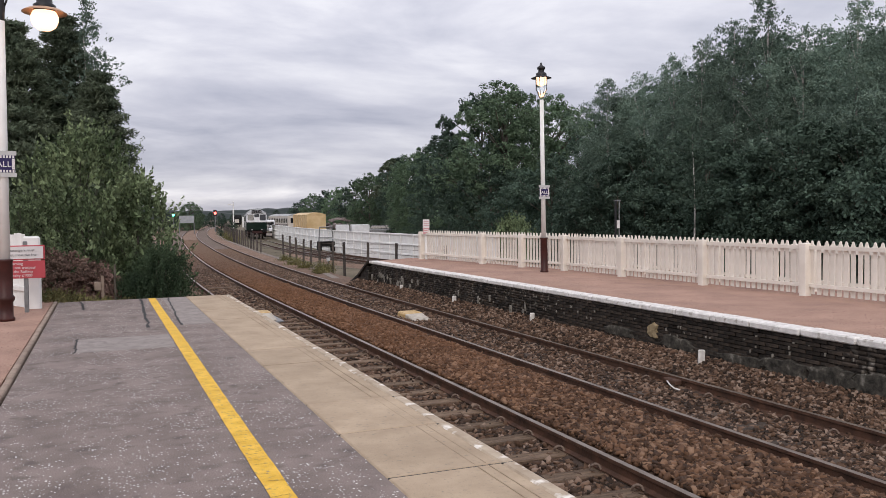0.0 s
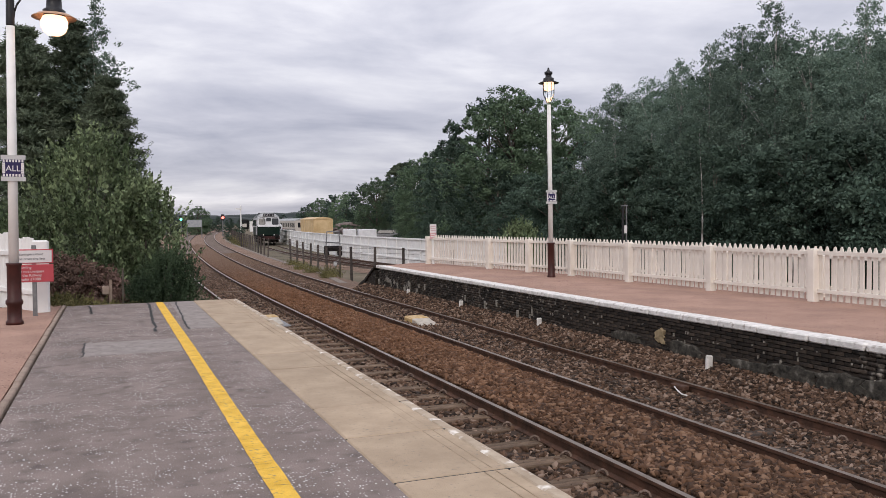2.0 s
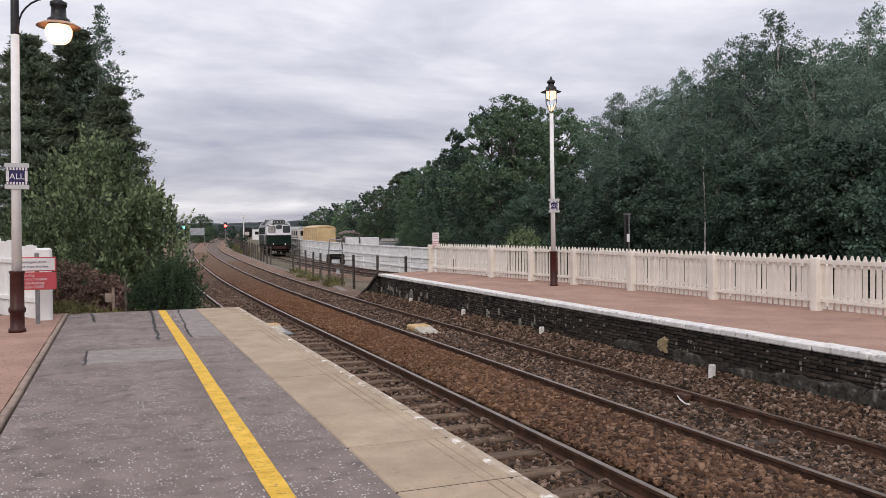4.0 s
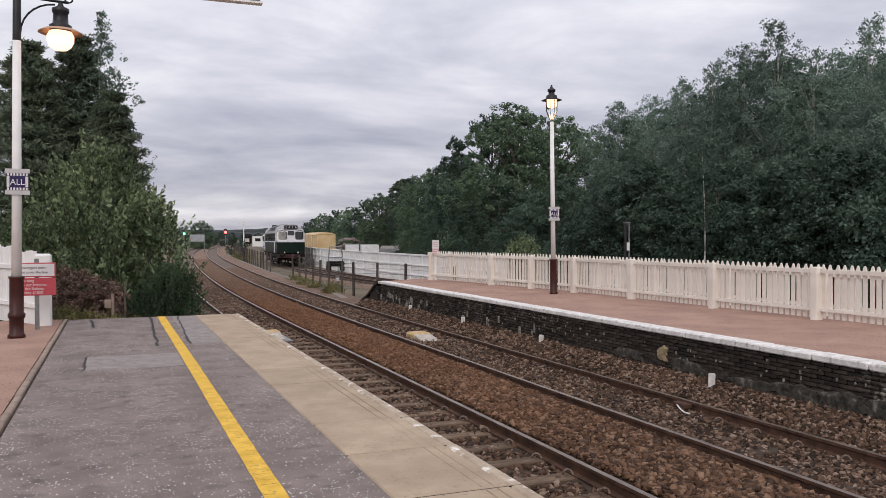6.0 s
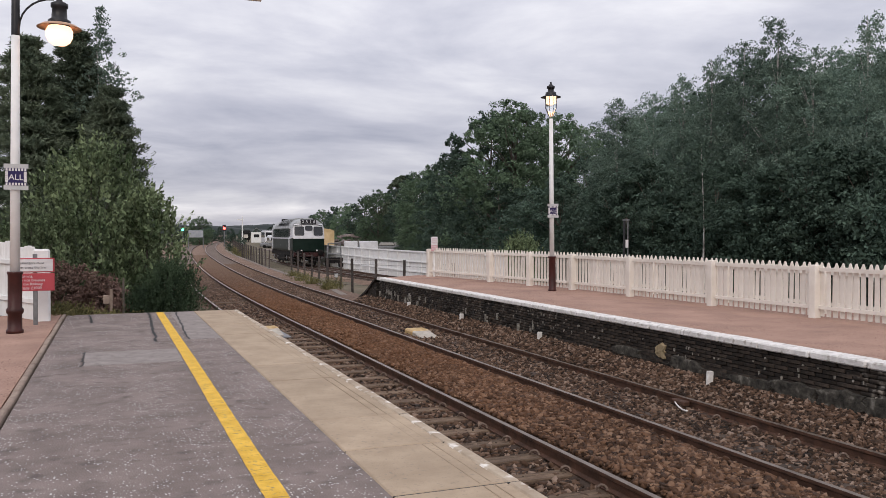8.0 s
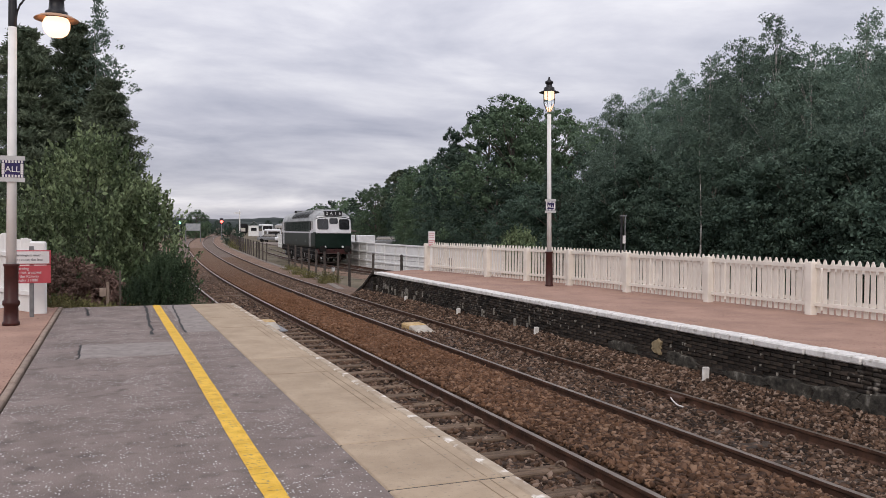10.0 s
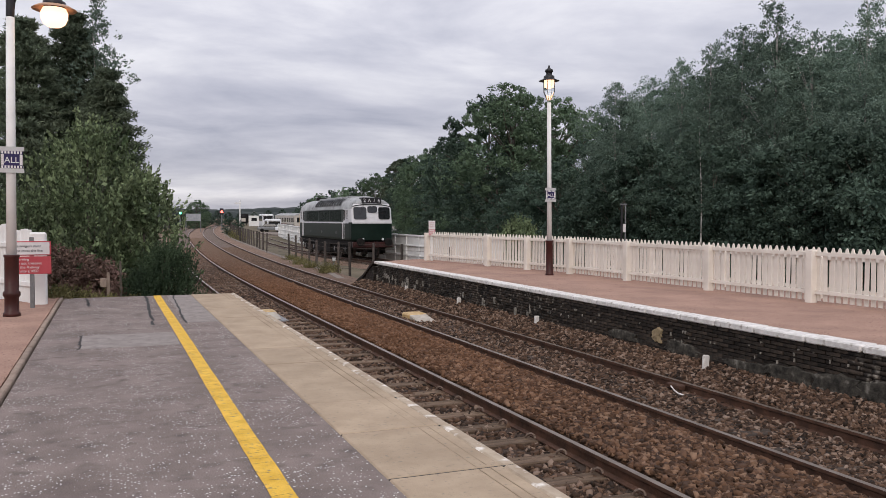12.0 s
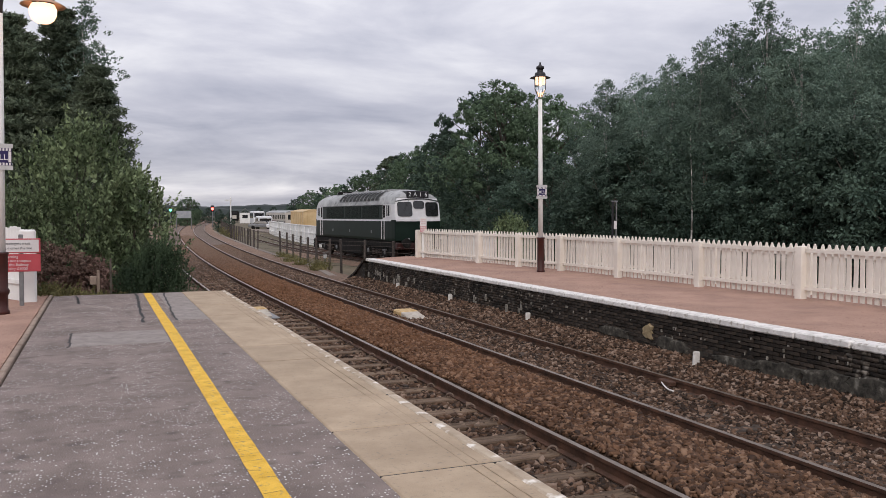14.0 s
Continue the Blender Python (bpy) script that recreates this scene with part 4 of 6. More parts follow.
def crown_lobes(rng, height, spread, bottom, lobes, shape):
    """Clump centres on and in an uneven crown. shape: 'round', 'spire' or 'loose'."""
    C, R = [], []
    big = []
    for _ in range(lobes):
        t = rng.random()
        if shape == "spire":
            w = spread * (1.02 - t) ** 0.8
        elif shape == "loose":
            w = spread * (0.55 + 0.5 * math.sin(math.pi * min(1, t * 1.05))) * (1 if t < 0.75 else (1.15 - t) / 0.4)
        else:
            w = spread * math.sqrt(max(0.05, 1 - (1.9 * t - 0.85) ** 2)) if t > 0.45 else spread * (0.8 + 0.2 * t / 0.45)
        a = rng.random() * 2 * math.pi
        k = (0.35 + 0.65 * rng.random() ** 0.5) * w
        big.append((k * math.cos(a), k * math.sin(a), bottom + (height - bottom) * t * 0.96, max(0.25, 0.30 * spread * (0.55 + 0.7 * rng.random()) * (1.1 - 0.55 * t))))
    for x, y, z, r in big:
        m = 9
        d = rng.normal(size=(m, 3))
        d /= np.linalg.norm(d, axis=1)[:, None]
        for q in d:
            C.append((x + q[0] * r, y + q[1] * r, z + q[2] * r * 0.8))
            R.append(r * (0.30 + 0.3 * rng.random()))
    return np.array(C), np.array(R), big


def tree(name, label, height, spread, bottom, lobes, per, size, leaf, bark, shape, seed, m, trunk=0.16, hang=0.0, category="tree"):
    rng = np.random.default_rng(seed)
    t = empty(name, m, label, category)
    C, R, big = crown_lobes(rng, height, spread, bottom, lobes, shape)
    V, F = leaves(C, R, per, size, rng, hang=hang)
    V[:, 2] = np.maximum(V[:, 2], 0.05)
    bulk("crown", V, F, leaf, t)
    bm = bmesh.new()
    n = 9
    lean = rng.normal(size=2) * 0.02 * height
    pts = []
    for i in range(n):
        k = i / (n - 1)
        pts.append(Vector((lean[0] * k + 0.05 * math.sin(5 * k + seed), lean[1] * k + 0.05 * math.cos(4 * k + seed), height * 0.93 * k - 0.2)))
    for i in range(n - 1):
        rod(pts[i], pts[i + 1], trunk * (1 - 0.92 * i / (n - 1)), trunk * (1 - 0.92 * (i + 1) / (n - 1)), 7, bm)
    for x, y, z, r in big[:: max(1, len(big) // 22)]:
        z0 = max(0.3, z - 0.35 * spread)
        i = min(n - 1, int(z0 / (height * 0.93) * (n - 1)))
        rod(pts[i], (x, y, z), trunk * 0.28, trunk * 0.07, 5, bm)
    part("trunk", bm, bark, t, "", True)
    return t


# the belt of trees beyond the far platform: four kinds, then copies
def woodland():
    z = -1.35
    kinds = [
        (shoot_tree("birch_tree", "tall birch tree with loose hanging foliage in a dark wood", 12.6, 3.0, 4.2, 1250, 30, 0.058, M_LEAF_BIRCH, M_BIRCH, "birch", 31, pose(37.5, 31.5, z), 0.13, 0.75, 0.10)),
        (shoot_tree("birch_tree", "slender birch tree with an open feathery top", 14.0, 2.1, 4.0, 720, 30, 0.056, M_LEAF_BIRCH, M_BIRCH, "birch", 32, pose(35.5, 26.0, z), 0.11, 0.6, 0.10)),
        (tree("broadleaf_tree", "round-headed broadleaf tree with dense dark foliage", 11.6, 4.4, 0.8, 125, 42, 0.100, M_LEAF_MID, M_BARK, "round", 33, pose(50.0, 70.5, z), 0.28)),
        (tree("broadleaf_tree", "broad dark tree at the edge of a wood", 9.6, 3.3, 0.3, 85, 38, 0.092, M_LEAF_DARK, M_BARK, "round", 34, pose(41, 45.0, z), 0.2)),
        (tree("thicket_bush", "dense low undergrowth at the foot of the wood", 4.6, 2.6, 0.0, 62, 44, 0.058, M_LEAF_DARK, M_BARK, "round", 35, pose(38, 38.5, z), 0.08)),
    ]
    rng = random.Random(77)
    places = [
        (0, 27.7, 41.7, 0.89, 0), (0, 29.4, 40.5, 0.91, 67), (0, 28.9, 37.1, 0.94, 134), (1, 28.8, 34.6, 0.9, 201), (0, 29.3, 32.9, 1.02, 268), (1, 28.9, 30.5, 0.99, 335),
        (0, 29.3, 28.6, 0.93, 42), (0, 30.9, 28.5, 0.93, 109), (1, 29.4, 25.6, 0.91, 176), (0, 28.6, 23.5, 0.9, 243), (0, 28.6, 21.9, 0.89, 310), (0, 27.9, 19.5, 0.85, 17),
        (0, 27.9, 17.6, 0.81, 84), (2, 29.7, 58.9, 1.14, 151), (2, 34.8, 60.7, 1.09, 218), (3, 30.5, 65.2, 1.37, 285), (3, 32.7, 77.4, 1.14, 352), (2, 33.9, 86.6, 0.9, 59),
        (3, 35.4, 97.8, 1.05, 126), (2, 38.4, 122.1, 0.81, 193), (3, 40.9, 138.1, 0.94, 260), (2, 43.3, 157.1, 0.73, 327), (3, 47.0, 182.0, 0.9, 34), (2, 48.4, 199.2, 0.72, 101),
        (3, 52.7, 229.0, 0.79, 168), (3, 58.3, 263.6, 0.75, 235), (3, 30.1, 48.4, 0.84, 302), (3, 33.2, 47.6, 1.13, 9), (3, 34.4, 45.5, 1.18, 76), (3, 34.8, 42.6, 1.22, 143),
        (3, 35.6, 40.6, 1.31, 210), (3, 35.7, 37.8, 1.38, 277), (3, 35.3, 35.4, 1.23, 344), (3, 36.4, 34.3, 1.2, 51), (3, 35.9, 31.8, 1.25, 118), (3, 35.5, 29.2, 1.2, 185),
        (3, 35.3, 26.2, 1.16, 252), (2, 36.4, 82.3, 0.99, 319), (3, 40.3, 100.2, 1.14, 26), (3, 41.5, 110.5, 1.1, 93), (3, 42.7, 128.1, 1.02, 160), (4, 29.3, 74.4, 0.8, 0),
        (4, 28.3, 64.8, 0.94, 101), (4, 26.7, 55.3, 1.08, 202), (4, 25.6, 48.4, 0.87, 303), (4, 24.8, 43.0, 1.01, 44), (4, 23.6, 37.7, 0.8, 145), (4, 24.2, 35.7, 0.94, 246),
        (4, 24.8, 33.9, 1.08, 347), (4, 25.3, 32.3, 0.87, 88), (4, 25.7, 30.6, 1.01, 189), (4, 26.1, 29.0, 0.8, 290), (4, 26.3, 27.4, 0.94, 31), (4, 26.4, 25.8, 1.08, 132),
        (4, 26.4, 24.3, 0.87, 233), (4, 26.4, 22.8, 1.01, 334), (4, 26.2, 21.4, 0.8, 75), (4, 26.0, 20.0, 0.94, 176), (4, 25.7, 18.7, 1.08, 277), (4, 25.3, 17.4, 0.87, 18),
        (3, 16.3, 189.3, 0.44, 150), (2, 16.6, 169.2, 0.51, 276), (3, 21.6, 198.8, 0.47, 35), (3, 26.4, 218.4, 0.43, 175), (3, 34.5, 257.7, 0.41, 315), (3, 16.5, 209.4, 0.4, 66), (3, 12.2, 179.6, 0.5, 300), (3, 43.6, 296.8, 0.42, 95), (3, 53.2, 325.7, 0.47, 270), (3, 60.3, 334.6, 0.52, 85), (3, 67.6, 343.4, 0.57, 260), (4, 17.5, 126.8, 0.6, 50),
    ]
    places = [(k, x, y, sc * 1.3 if k == 4 and y < 60 else sc, a) for k, x, y, sc, a in places]
    for k, x, y, sc, a in places:
        t = copy_thing(kinds[k], pose(x, y, z, 0, 0, a))
        t.matrix_basis = pose(x, y, z, 0, 0, a) @ Matrix.Diagonal((sc * rng.uniform(0.93, 1.08), sc * rng.uniform(0.93, 1.08), sc, 1))
    shoot_tree("birch_tree", "young birch with a bare white stem at the wood's edge", 7.0, 1.4, 3.4, 110, 20, 0.08, M_LEAF_DARK, mat("white_birch_stem", (0.25, 0.24, 0.22), (0.6, 0.58, 0.55), 3, 0.8, 0.3, 20), "birch", 81, pose(22.9, 28.0, z, 2, -4, 0), 0.055, 0.5, 0.1, "tree", 0)
    tree("pine_tree", "dark pine standing above the wood", 11.2, 3.0, 4.0, 40, 20, 0.2, M_NEEDLE, M_BARK, "round", 41, pose(40.5, 116.0, z), 0.25)


def grass_tufts():
    """Dry grass and weeds at the platform end and along the fence."""
    rng = np.random.default_rng(71)
    spots = [(-0.75, 17.95, 0.5, -0.15), (-0.45, 18.2, 0.55, -0.3), (-1.0, 18.3, 0.6, -0.2), (-0.1, 18.3, 0.5, -0.35), (0.3, 18.4, 0.5, -0.4), (9.4, 37.5, 0.6, -1.1), (9.9, 39.0, 0.8, -1.1), (9.6, 41.5, 0.6, -1.1), (9.7, 44.5, 0.7, -1.1), (10.2, 49.0, 0.6, -1.1), (14.2, 97.0, 1.5, -1.2), (14.9, 103.0, 1.6, -1.2), (15.6, 110.0, 1.4, -1.2), (13.5, 92.0, 1.0, -1.2)]
    for x, y, h, z in spots:
        n = 160
        st = np.stack([rng.normal(size=n) * 0.22 * h / 0.6, rng.normal(size=n) * 0.2, np.zeros(n)], -1)
        w = rng.normal(size=(n, 3)) * 0.3
        w[:, 2] = 1
        w /= np.linalg.norm(w, axis=1)[:, None]
        V, F = shoots(st, w, h * (0.5 + 0.6 * rng.random(n)), 9, 0.035 * max(1, h), rng, 0.25, 0.02)
        V[:, 2] = np.maximum(V[:, 2], -0.05)
        t = bulk("grass_tuft", V, F, M_WEED)
        t.location = (x, y, z)
        tagged(t, "tuft of dry yellow-green grass and weeds", "grass", kind="stuff")


def near_bushes():
    shoot_tree("broadleaf_bush", "large grey-green bush past the platform end", 5.4, 1.85, 0.1, 540, 30, 0.066, M_LEAF_BUSH, M_BARK, "shrub", 51, pose(-0.35, 22.6, -1.2), 0.06, 0.05, 0.05, "bush")
    shoot_tree("broadleaf_bush", "leafy bush with thin shoots leaning over the line", 4.3, 1.2, 0.1, 270, 30, 0.06, M_LEAF_BUSH, M_BARK, "shrub", 52, pose(0.95, 22.3, -1.2), 0.05, 0.05, 0.05, "bush")
    shoot_tree("broadleaf_bush", "leafy bush beside the white fence", 3.6, 1.2, 0.1, 240, 30, 0.06, M_LEAF_BUSH, M_BARK, "shrub", 62, pose(-1.6, 21.6, -1.2), 0.05, 0.05, 0.05, "bush")
    shoot_tree("broom_bush", "dense dark green broom bush at the platform end", 2.25, 0.85, 0.0, 800, 34, 0.028, M_BROOM, M_BARK, "shrub", 53, pose(1.3, 19.8, -1.2), 0.04, 0.0, 0.03, "bush")
    shoot_tree("broom_bush", "low dark green broom bush", 1.7, 0.6, 0.0, 420, 30, 0.028, M_BROOM, M_BARK, "shrub", 63, pose(0.75, 19.2, -1.2), 0.04, 0.0, 0.03, "bush")
    shoot_tree("conifer_tree", "tall dark spruce behind the bushes", 11.4, 2.6, 0.4, 4200, 34, 0.10, M_NEEDLE, M_BARK, "spruce", 54, pose(-1.1, 36.0, -1.3), 0.2, 0.15, 0.08)
    shoot_tree("conifer_tree", "dark spruce with a ragged outline", 10.5, 2.8, 0.4, 3400, 34, 0.10, M_NEEDLE, M_BARK, "spruce", 55, pose(-2.7, 34.0, -1.3), 0.2, 0.15, 0.08)
    shoot_tree("conifer_tree", "dark spruce standing close behind the bush", 8.6, 2.1, 0.4, 2400, 34, 0.10, M_NEEDLE, M_BARK, "spruce", 65, pose(0.1, 33.0, -1.3), 0.18, 0.15, 0.08)
    shoot_tree("birch_tree", "thin birch with an airy top among the spruces", 12.2, 1.35, 4.0, 520, 24, 0.06, M_LEAF_BIRCH, M_BIRCH, "birch", 56, pose(-0.15, 35.4, -1.3), 0.09, 0.4, 0.08)
    shoot_tree("broadleaf_bush", "pale olive bush before the dark wood", 3.0, 1.25, 0.1, 260, 22, 0.075, M_LEAF_BUSH, M_BARK, "shrub", 66, pose(19.6, 38.0, -1.35), 0.05, 0.05, 0.06, "bush")
    grass_tufts()
    tree("willowherb_clump", "faded reddish willowherb in seed", 1.75, 0.7, 0.0, 45, 30, 0.032, M_HEATHER, M_BARK, "loose", 57, pose(-0.85, 20.2, -0.9), 0.02, category="weeds")
    tree("willowherb_clump", "faded reddish willowherb in seed", 1.6, 0.55, 0.0, 40, 30, 0.032, M_HEATHER, M_BARK, "loose", 58, pose(-0.2, 19.8, -0.95), 0.02, category="weeds")


woodland()
near_bushes()

# ---- the diesel engine ----
M_LOCO_GREEN = mat("dark_green_coach_paint", (0.0045, 0.0125, 0.009), (0.008, 0.019, 0.014), 1.5, 0.36, 0.05, 12, spec=0.14)
M_LOCO_WHITE = mat("white_cab_paint", (0.58, 0.58, 0.60), (0.68, 0.68, 0.70), 2, 0.4, 0.05, 20)
M_LOCO_ROOF = mat("pale_grey_roof_paint", (0.24, 0.25, 0.25), (0.42, 0.43, 0.43), 1.4, 0.5, 0.1, 20, fine=((0.12, 0.12, 0.12), 3, 0.55, 0.75))
M_LOCO_BLACK = mat("sooty_underframe", (0.008, 0.008, 0.008), (0.02, 0.018, 0.017), 4, 0.8, 0.2, 30, spec=0.1)
M_LOCO_GRILLE = mat("sooty_roof_grille", (0.03, 0.031, 0.031), (0.10, 0.102, 0.102), 3.0, 0.6, 0.2, 20)
M_LOCO_RED = mat("red_buffer_beam", (0.022, 0.008, 0.007), (0.05, 0.013, 0.012), 5, 0.5, 0.1, 30)
M_LOCO_GLASS = mat("dark_cab_window", (0.012, 0.013, 0.015), (0.02, 0.021, 0.024), 2, 0.06, 0.0, spec=0.6)
M_WHEEL = mat("wheel_steel", (0.05, 0.04, 0.035), (0.12, 0.09, 0.08), 5, 0.5, 0.1, metal=0.6)


def bow(x):
    """How far the cab front bulges forward of its corners."""
    return 0.17 * max(0.0, 1 - (x / 1.25) ** 2)


def section(y, w, top, low=1.16, shift=0.0, rake=0.0):
    """One half-round-topped cross-section of the body, from the left foot over the roof to the right foot."""
    pts = []
    eave = min(3.05, top - 0.55)
    side = [(w * 0.985, low), (w, low + 0.12), (w, 2.24), (w * 0.992, eave)]
    for z in side:
        pts.append((-z[0], z[1]))
    n = 8
    for i in range(1, n):
        a = math.pi * i / n
        pts.append((-w * 0.98 * math.cos(a) , eave + (top - eave) * math.sin(a) ** 0.75))
    for z in reversed(side):
        pts.append((z[0], z[1]))
    return [(x, y - rake * max(0, z - 2.2), z) for x, z in pts]


def locomotive():
    """Rail level at z 0, the front buffer beam at y 0, the body behind it."""
    eng = empty("locomotive", pose(0, 0, 0), "dark green vintage diesel engine, white cab front, grey roof", "locomotive")
    L = 14.2
    W = 1.33
    bm = bmesh.new()
    st = [(-0.02, W * 0.94, 3.66, 0.16), (-0.10, W * 0.965, 3.70, 0.16), (-0.45, W * 0.985, 3.76, 0.12), (-1.0, W, 3.82, 0.05), (-1.7, W, 3.84, 0), (-4.5, W, 3.86, 0), (-9.7, W, 3.86, 0)]
    st = st + [(-L - y, w, t, -r) for y, w, t, r in reversed(st[:5])]
    rings = [[bm.verts.new(p) for p in section(y, w, t, rake=r)] for y, w, t, r in st]
    k = len(rings[0])
    for a, b in zip(rings, rings[1:]):
        for i in range(k - 1):
            bm.faces.new((a[i], a[i + 1], b[i + 1], b[i]))
    # ends, in horizontal strips
    cols = 8
    for r, way in ((rings[0], 1), (rings[-1], -1)):
        rows = []
        for i in range(k // 2 + 1):
            a, b = r[i], r[k - 1 - i]
            if a is b:
                rows.append([a])
                continue
            row = [a]
            for c in range(1, cols):
                p = a.co.lerp(b.co, c / cols)
                p.y += way * bow(p.x) * abs(a.co.x) / W
                row.append(bm.verts.new(p))
            rows.append(row + [b])
        for lo, hi in zip(rows, rows[1:]):
            for c in range(cols):
                if len(hi) > 1:
                    bm.faces.new((lo[c], lo[c + 1], hi[c + 1], hi[c]))
                else:
                    bm.faces.new((lo[c], lo[c + 1], hi[0]))
    for a, b in zip(rings, rings[1:]):
        bm.faces.new((a[0], b[0], b[-1], a[-1]))
    bmesh.ops.recalc_face_normals(bm, faces=bm.faces)
    body = part("body", bm, [M_LOCO_GREEN, M_LOCO_WHITE, M_LOCO_ROOF], eng, "dark green body with white cab upper panels and pale roof")
    for p in body.data.polygons:
        c = p.center
        cab = c.y > -1.72 or c.y < -L + 1.72
        p.material_index = 0
        if c.z > (3.3 if cab and abs(p.normal.y) > 0.6 else 3.06):
            p.material_index = 2
        elif c.z > 2.2 and cab:
            p.material_index = 1
        p.use_smooth = c.z > 3.06
    return eng, body, L, W


def loco_details(eng, body, L, W):
    # waist band
    bm = bmesh.new()
    for sx in (-1, 1):
        box(sx * (W + 0.002), sx * (W + 0.016), -L + 0.5, -0.5, 2.17, 2.26, 0, bm)
    part("waist_band", bm, M_LOCO_WHITE, body, "white lining band")
    for end in (0, 1):
        m = pose(0, 0, 0) if end == 0 else pose(0, -L, 0, 0, 0, 180)
        cab = part("cab_front", sweep([(x, bow(x) + 0.014, 2.17) for x in np.linspace(-1.24, 1.24, 13)], [(0.0, 0), (0.04, 0), (0.04, 0.1), (0.0, 0.1)]), M_LOCO_WHITE, eng, "white cab front band with windscreens")
        cab.matrix_basis = m
        for x0, x1, z0, z1, b in ((-1.14, -0.38, 2.42, 3.16, 0.05), (-0.30, 0.30, 2.82, 3.22, 0.05), (0.38, 1.14, 2.42, 3.16, 0.05)):
            bm = bmesh.new()
            out = []
            n = 5
            r = 0.12
            for cx, cz, a0 in ((x1 - r, z1 - r, 0), (x0 + r, z1 - r, 90), (x0 + r, z0 + r, 180), (x1 - r, z0 + r, 270)):
                for i in range(n):
                    a = radians(a0 + 90 * i / (n - 1))
                    out.append((cx + r * math.cos(a), cz + r * math.sin(a)))
            f = [bm.verts.new((x, 0.012 + bow(x) - 0.16 * (z - 2.2), z)) for x, z in out]
            g = [bm.verts.new((v.co.x, v.co.y - 0.06, v.co.z)) for v in f]
            bm.faces.new(f)
            for i in range(len(f)):
                j = (i + 1) % len(f)
                bm.faces.new((f[i], f[j], g[j], g[i]))
            w = part("windscreen", bm, M_LOCO_GLASS, cab, "dark windscreen")
        bm = bmesh.new()
        arc = [(x, -0.19 + bow(x), 3.335 - 0.14 * (abs(x) / 1.2) ** 2.2) for x in np.linspace(-1.2, 1.2, 13)]
        for p0, p1 in zip(arc, arc[1:]):
            rod(p0, p1, 0.03, None, 6, bm)
        part("rain_strip", bm, M_BLACK, cab, "dark curved strip over the windscreens")
        bm = rod((0.55, -0.13 + bow(0.55), 3.25), (0.8, -0.05 + bow(0.8), 2.75), 0.014)
        part("wiper", bm, M_BLACK, cab, "thin wiper")
        # route box over the windows
        hb = part("route_box", box(-0.62, 0.62, -0.7, -0.07, 3.36, 3.74, 0.03), M_BLACK, cab, "black train number panel")
        if end == 0:
            for i, ch in enumerate("2A16"):
                t = words(hb, ch, 0.48 - i * 0.32, -0.148, 3.205, 0.30, M_LOCO_WHITE)
                t.matrix_basis = pose(0.45 - i * 0.30, -0.064, 3.55, 90, 0, 180)
        beam = part("buffer_beam", box(-1.25, 1.25, -0.12, 0.19, 0.72, 1.06, 0.02), M_LOCO_RED, eng, "red buffer beam")
        beam.matrix_basis = m
        for sx in (-0.87, 0.87):
            part("buffer", turned([(0.13, 0), (0.13, 0.22), (0.09, 0.23), (0.09, 0.42), (0.25, 0.45), (0.25, 0.49), (0.2, 0.51)], 14, pose(sx, 0.06, 1.06, -90)), M_LOCO_BLACK, beam, "round sprung buffer", True)
        part("coupling_hook", rod((0, 0.05, 1.0), (0, 0.28, 0.98), 0.05), M_LOCO_BLACK, beam, "black coupling hook")
        for x in (-0.45, -0.25, 0.3, 0.5):
            bm = rod((x, 0.06, 1.0), (x, 0.14, 0.6), 0.03, None, 6)
            rod((x, 0.14, 0.6), (x + 0.05, 0.1, 0.35), 0.03, None, 6, bm)
            part("brake_hose", bm, M_LOCO_BLACK, beam, "black brake hose")
        for sx in (-0.62, 0.62):
            part("lamp", turned([(0.07, 0), (0.07, 0.08), (0.05, 0.085)], 12, pose(sx, bow(0.62), 1.22, -90)), M_LOCO_WHITE, cab, "small round marker lamp", True)
        # cab side windows and doors
        for sx in (-1, 1):
            win = part("side_window", box(sx * (W - 0.03), sx * (W + 0.006), -1.14, -0.66, 2.44, 3.0, 0.01), M_LOCO_GLASS, cab, "dark cab side window")
            bm = bmesh.new()
            for y0, y1, z0, z1 in ((-1.19, -1.14, 2.39, 3.05), (-0.66, -0.61, 2.39, 3.05), (-1.14, -0.66, 2.39, 2.44), (-1.14, -0.66, 3.0, 3.05), (-0.94, -0.91, 2.44, 3.0)):
                box(sx * (W - 0.02), sx * (W + 0.02), y0, y1, z0, z1, 0, bm)
            part("window_frame", bm, M_LOCO_WHITE, win, "white window frame")
            part("cab_door", box(sx * (W - 0.02), sx * (W + 0.012), -1.62, -1.36, 2.35, 3.0, 0.008), M_LOCO_BLACK, cab, "narrow dark cab door opening")
            part("door_step", box(sx * (W - 0.15), sx * (W + 0.03), -1.72, -1.38, 0.62, 0.67, 0.01), M_STEEL, cab, "grey cab step")
            bm = bmesh.new()
            for yy in (-1.74, -1.37):
                rod((sx * (W + 0.04), yy, 1.22), (sx * (W + 0.04), yy, 2.2), 0.022, None, 6, bm)
            part("handrail", bm, M_LOCO_WHITE, cab, "white handrail")
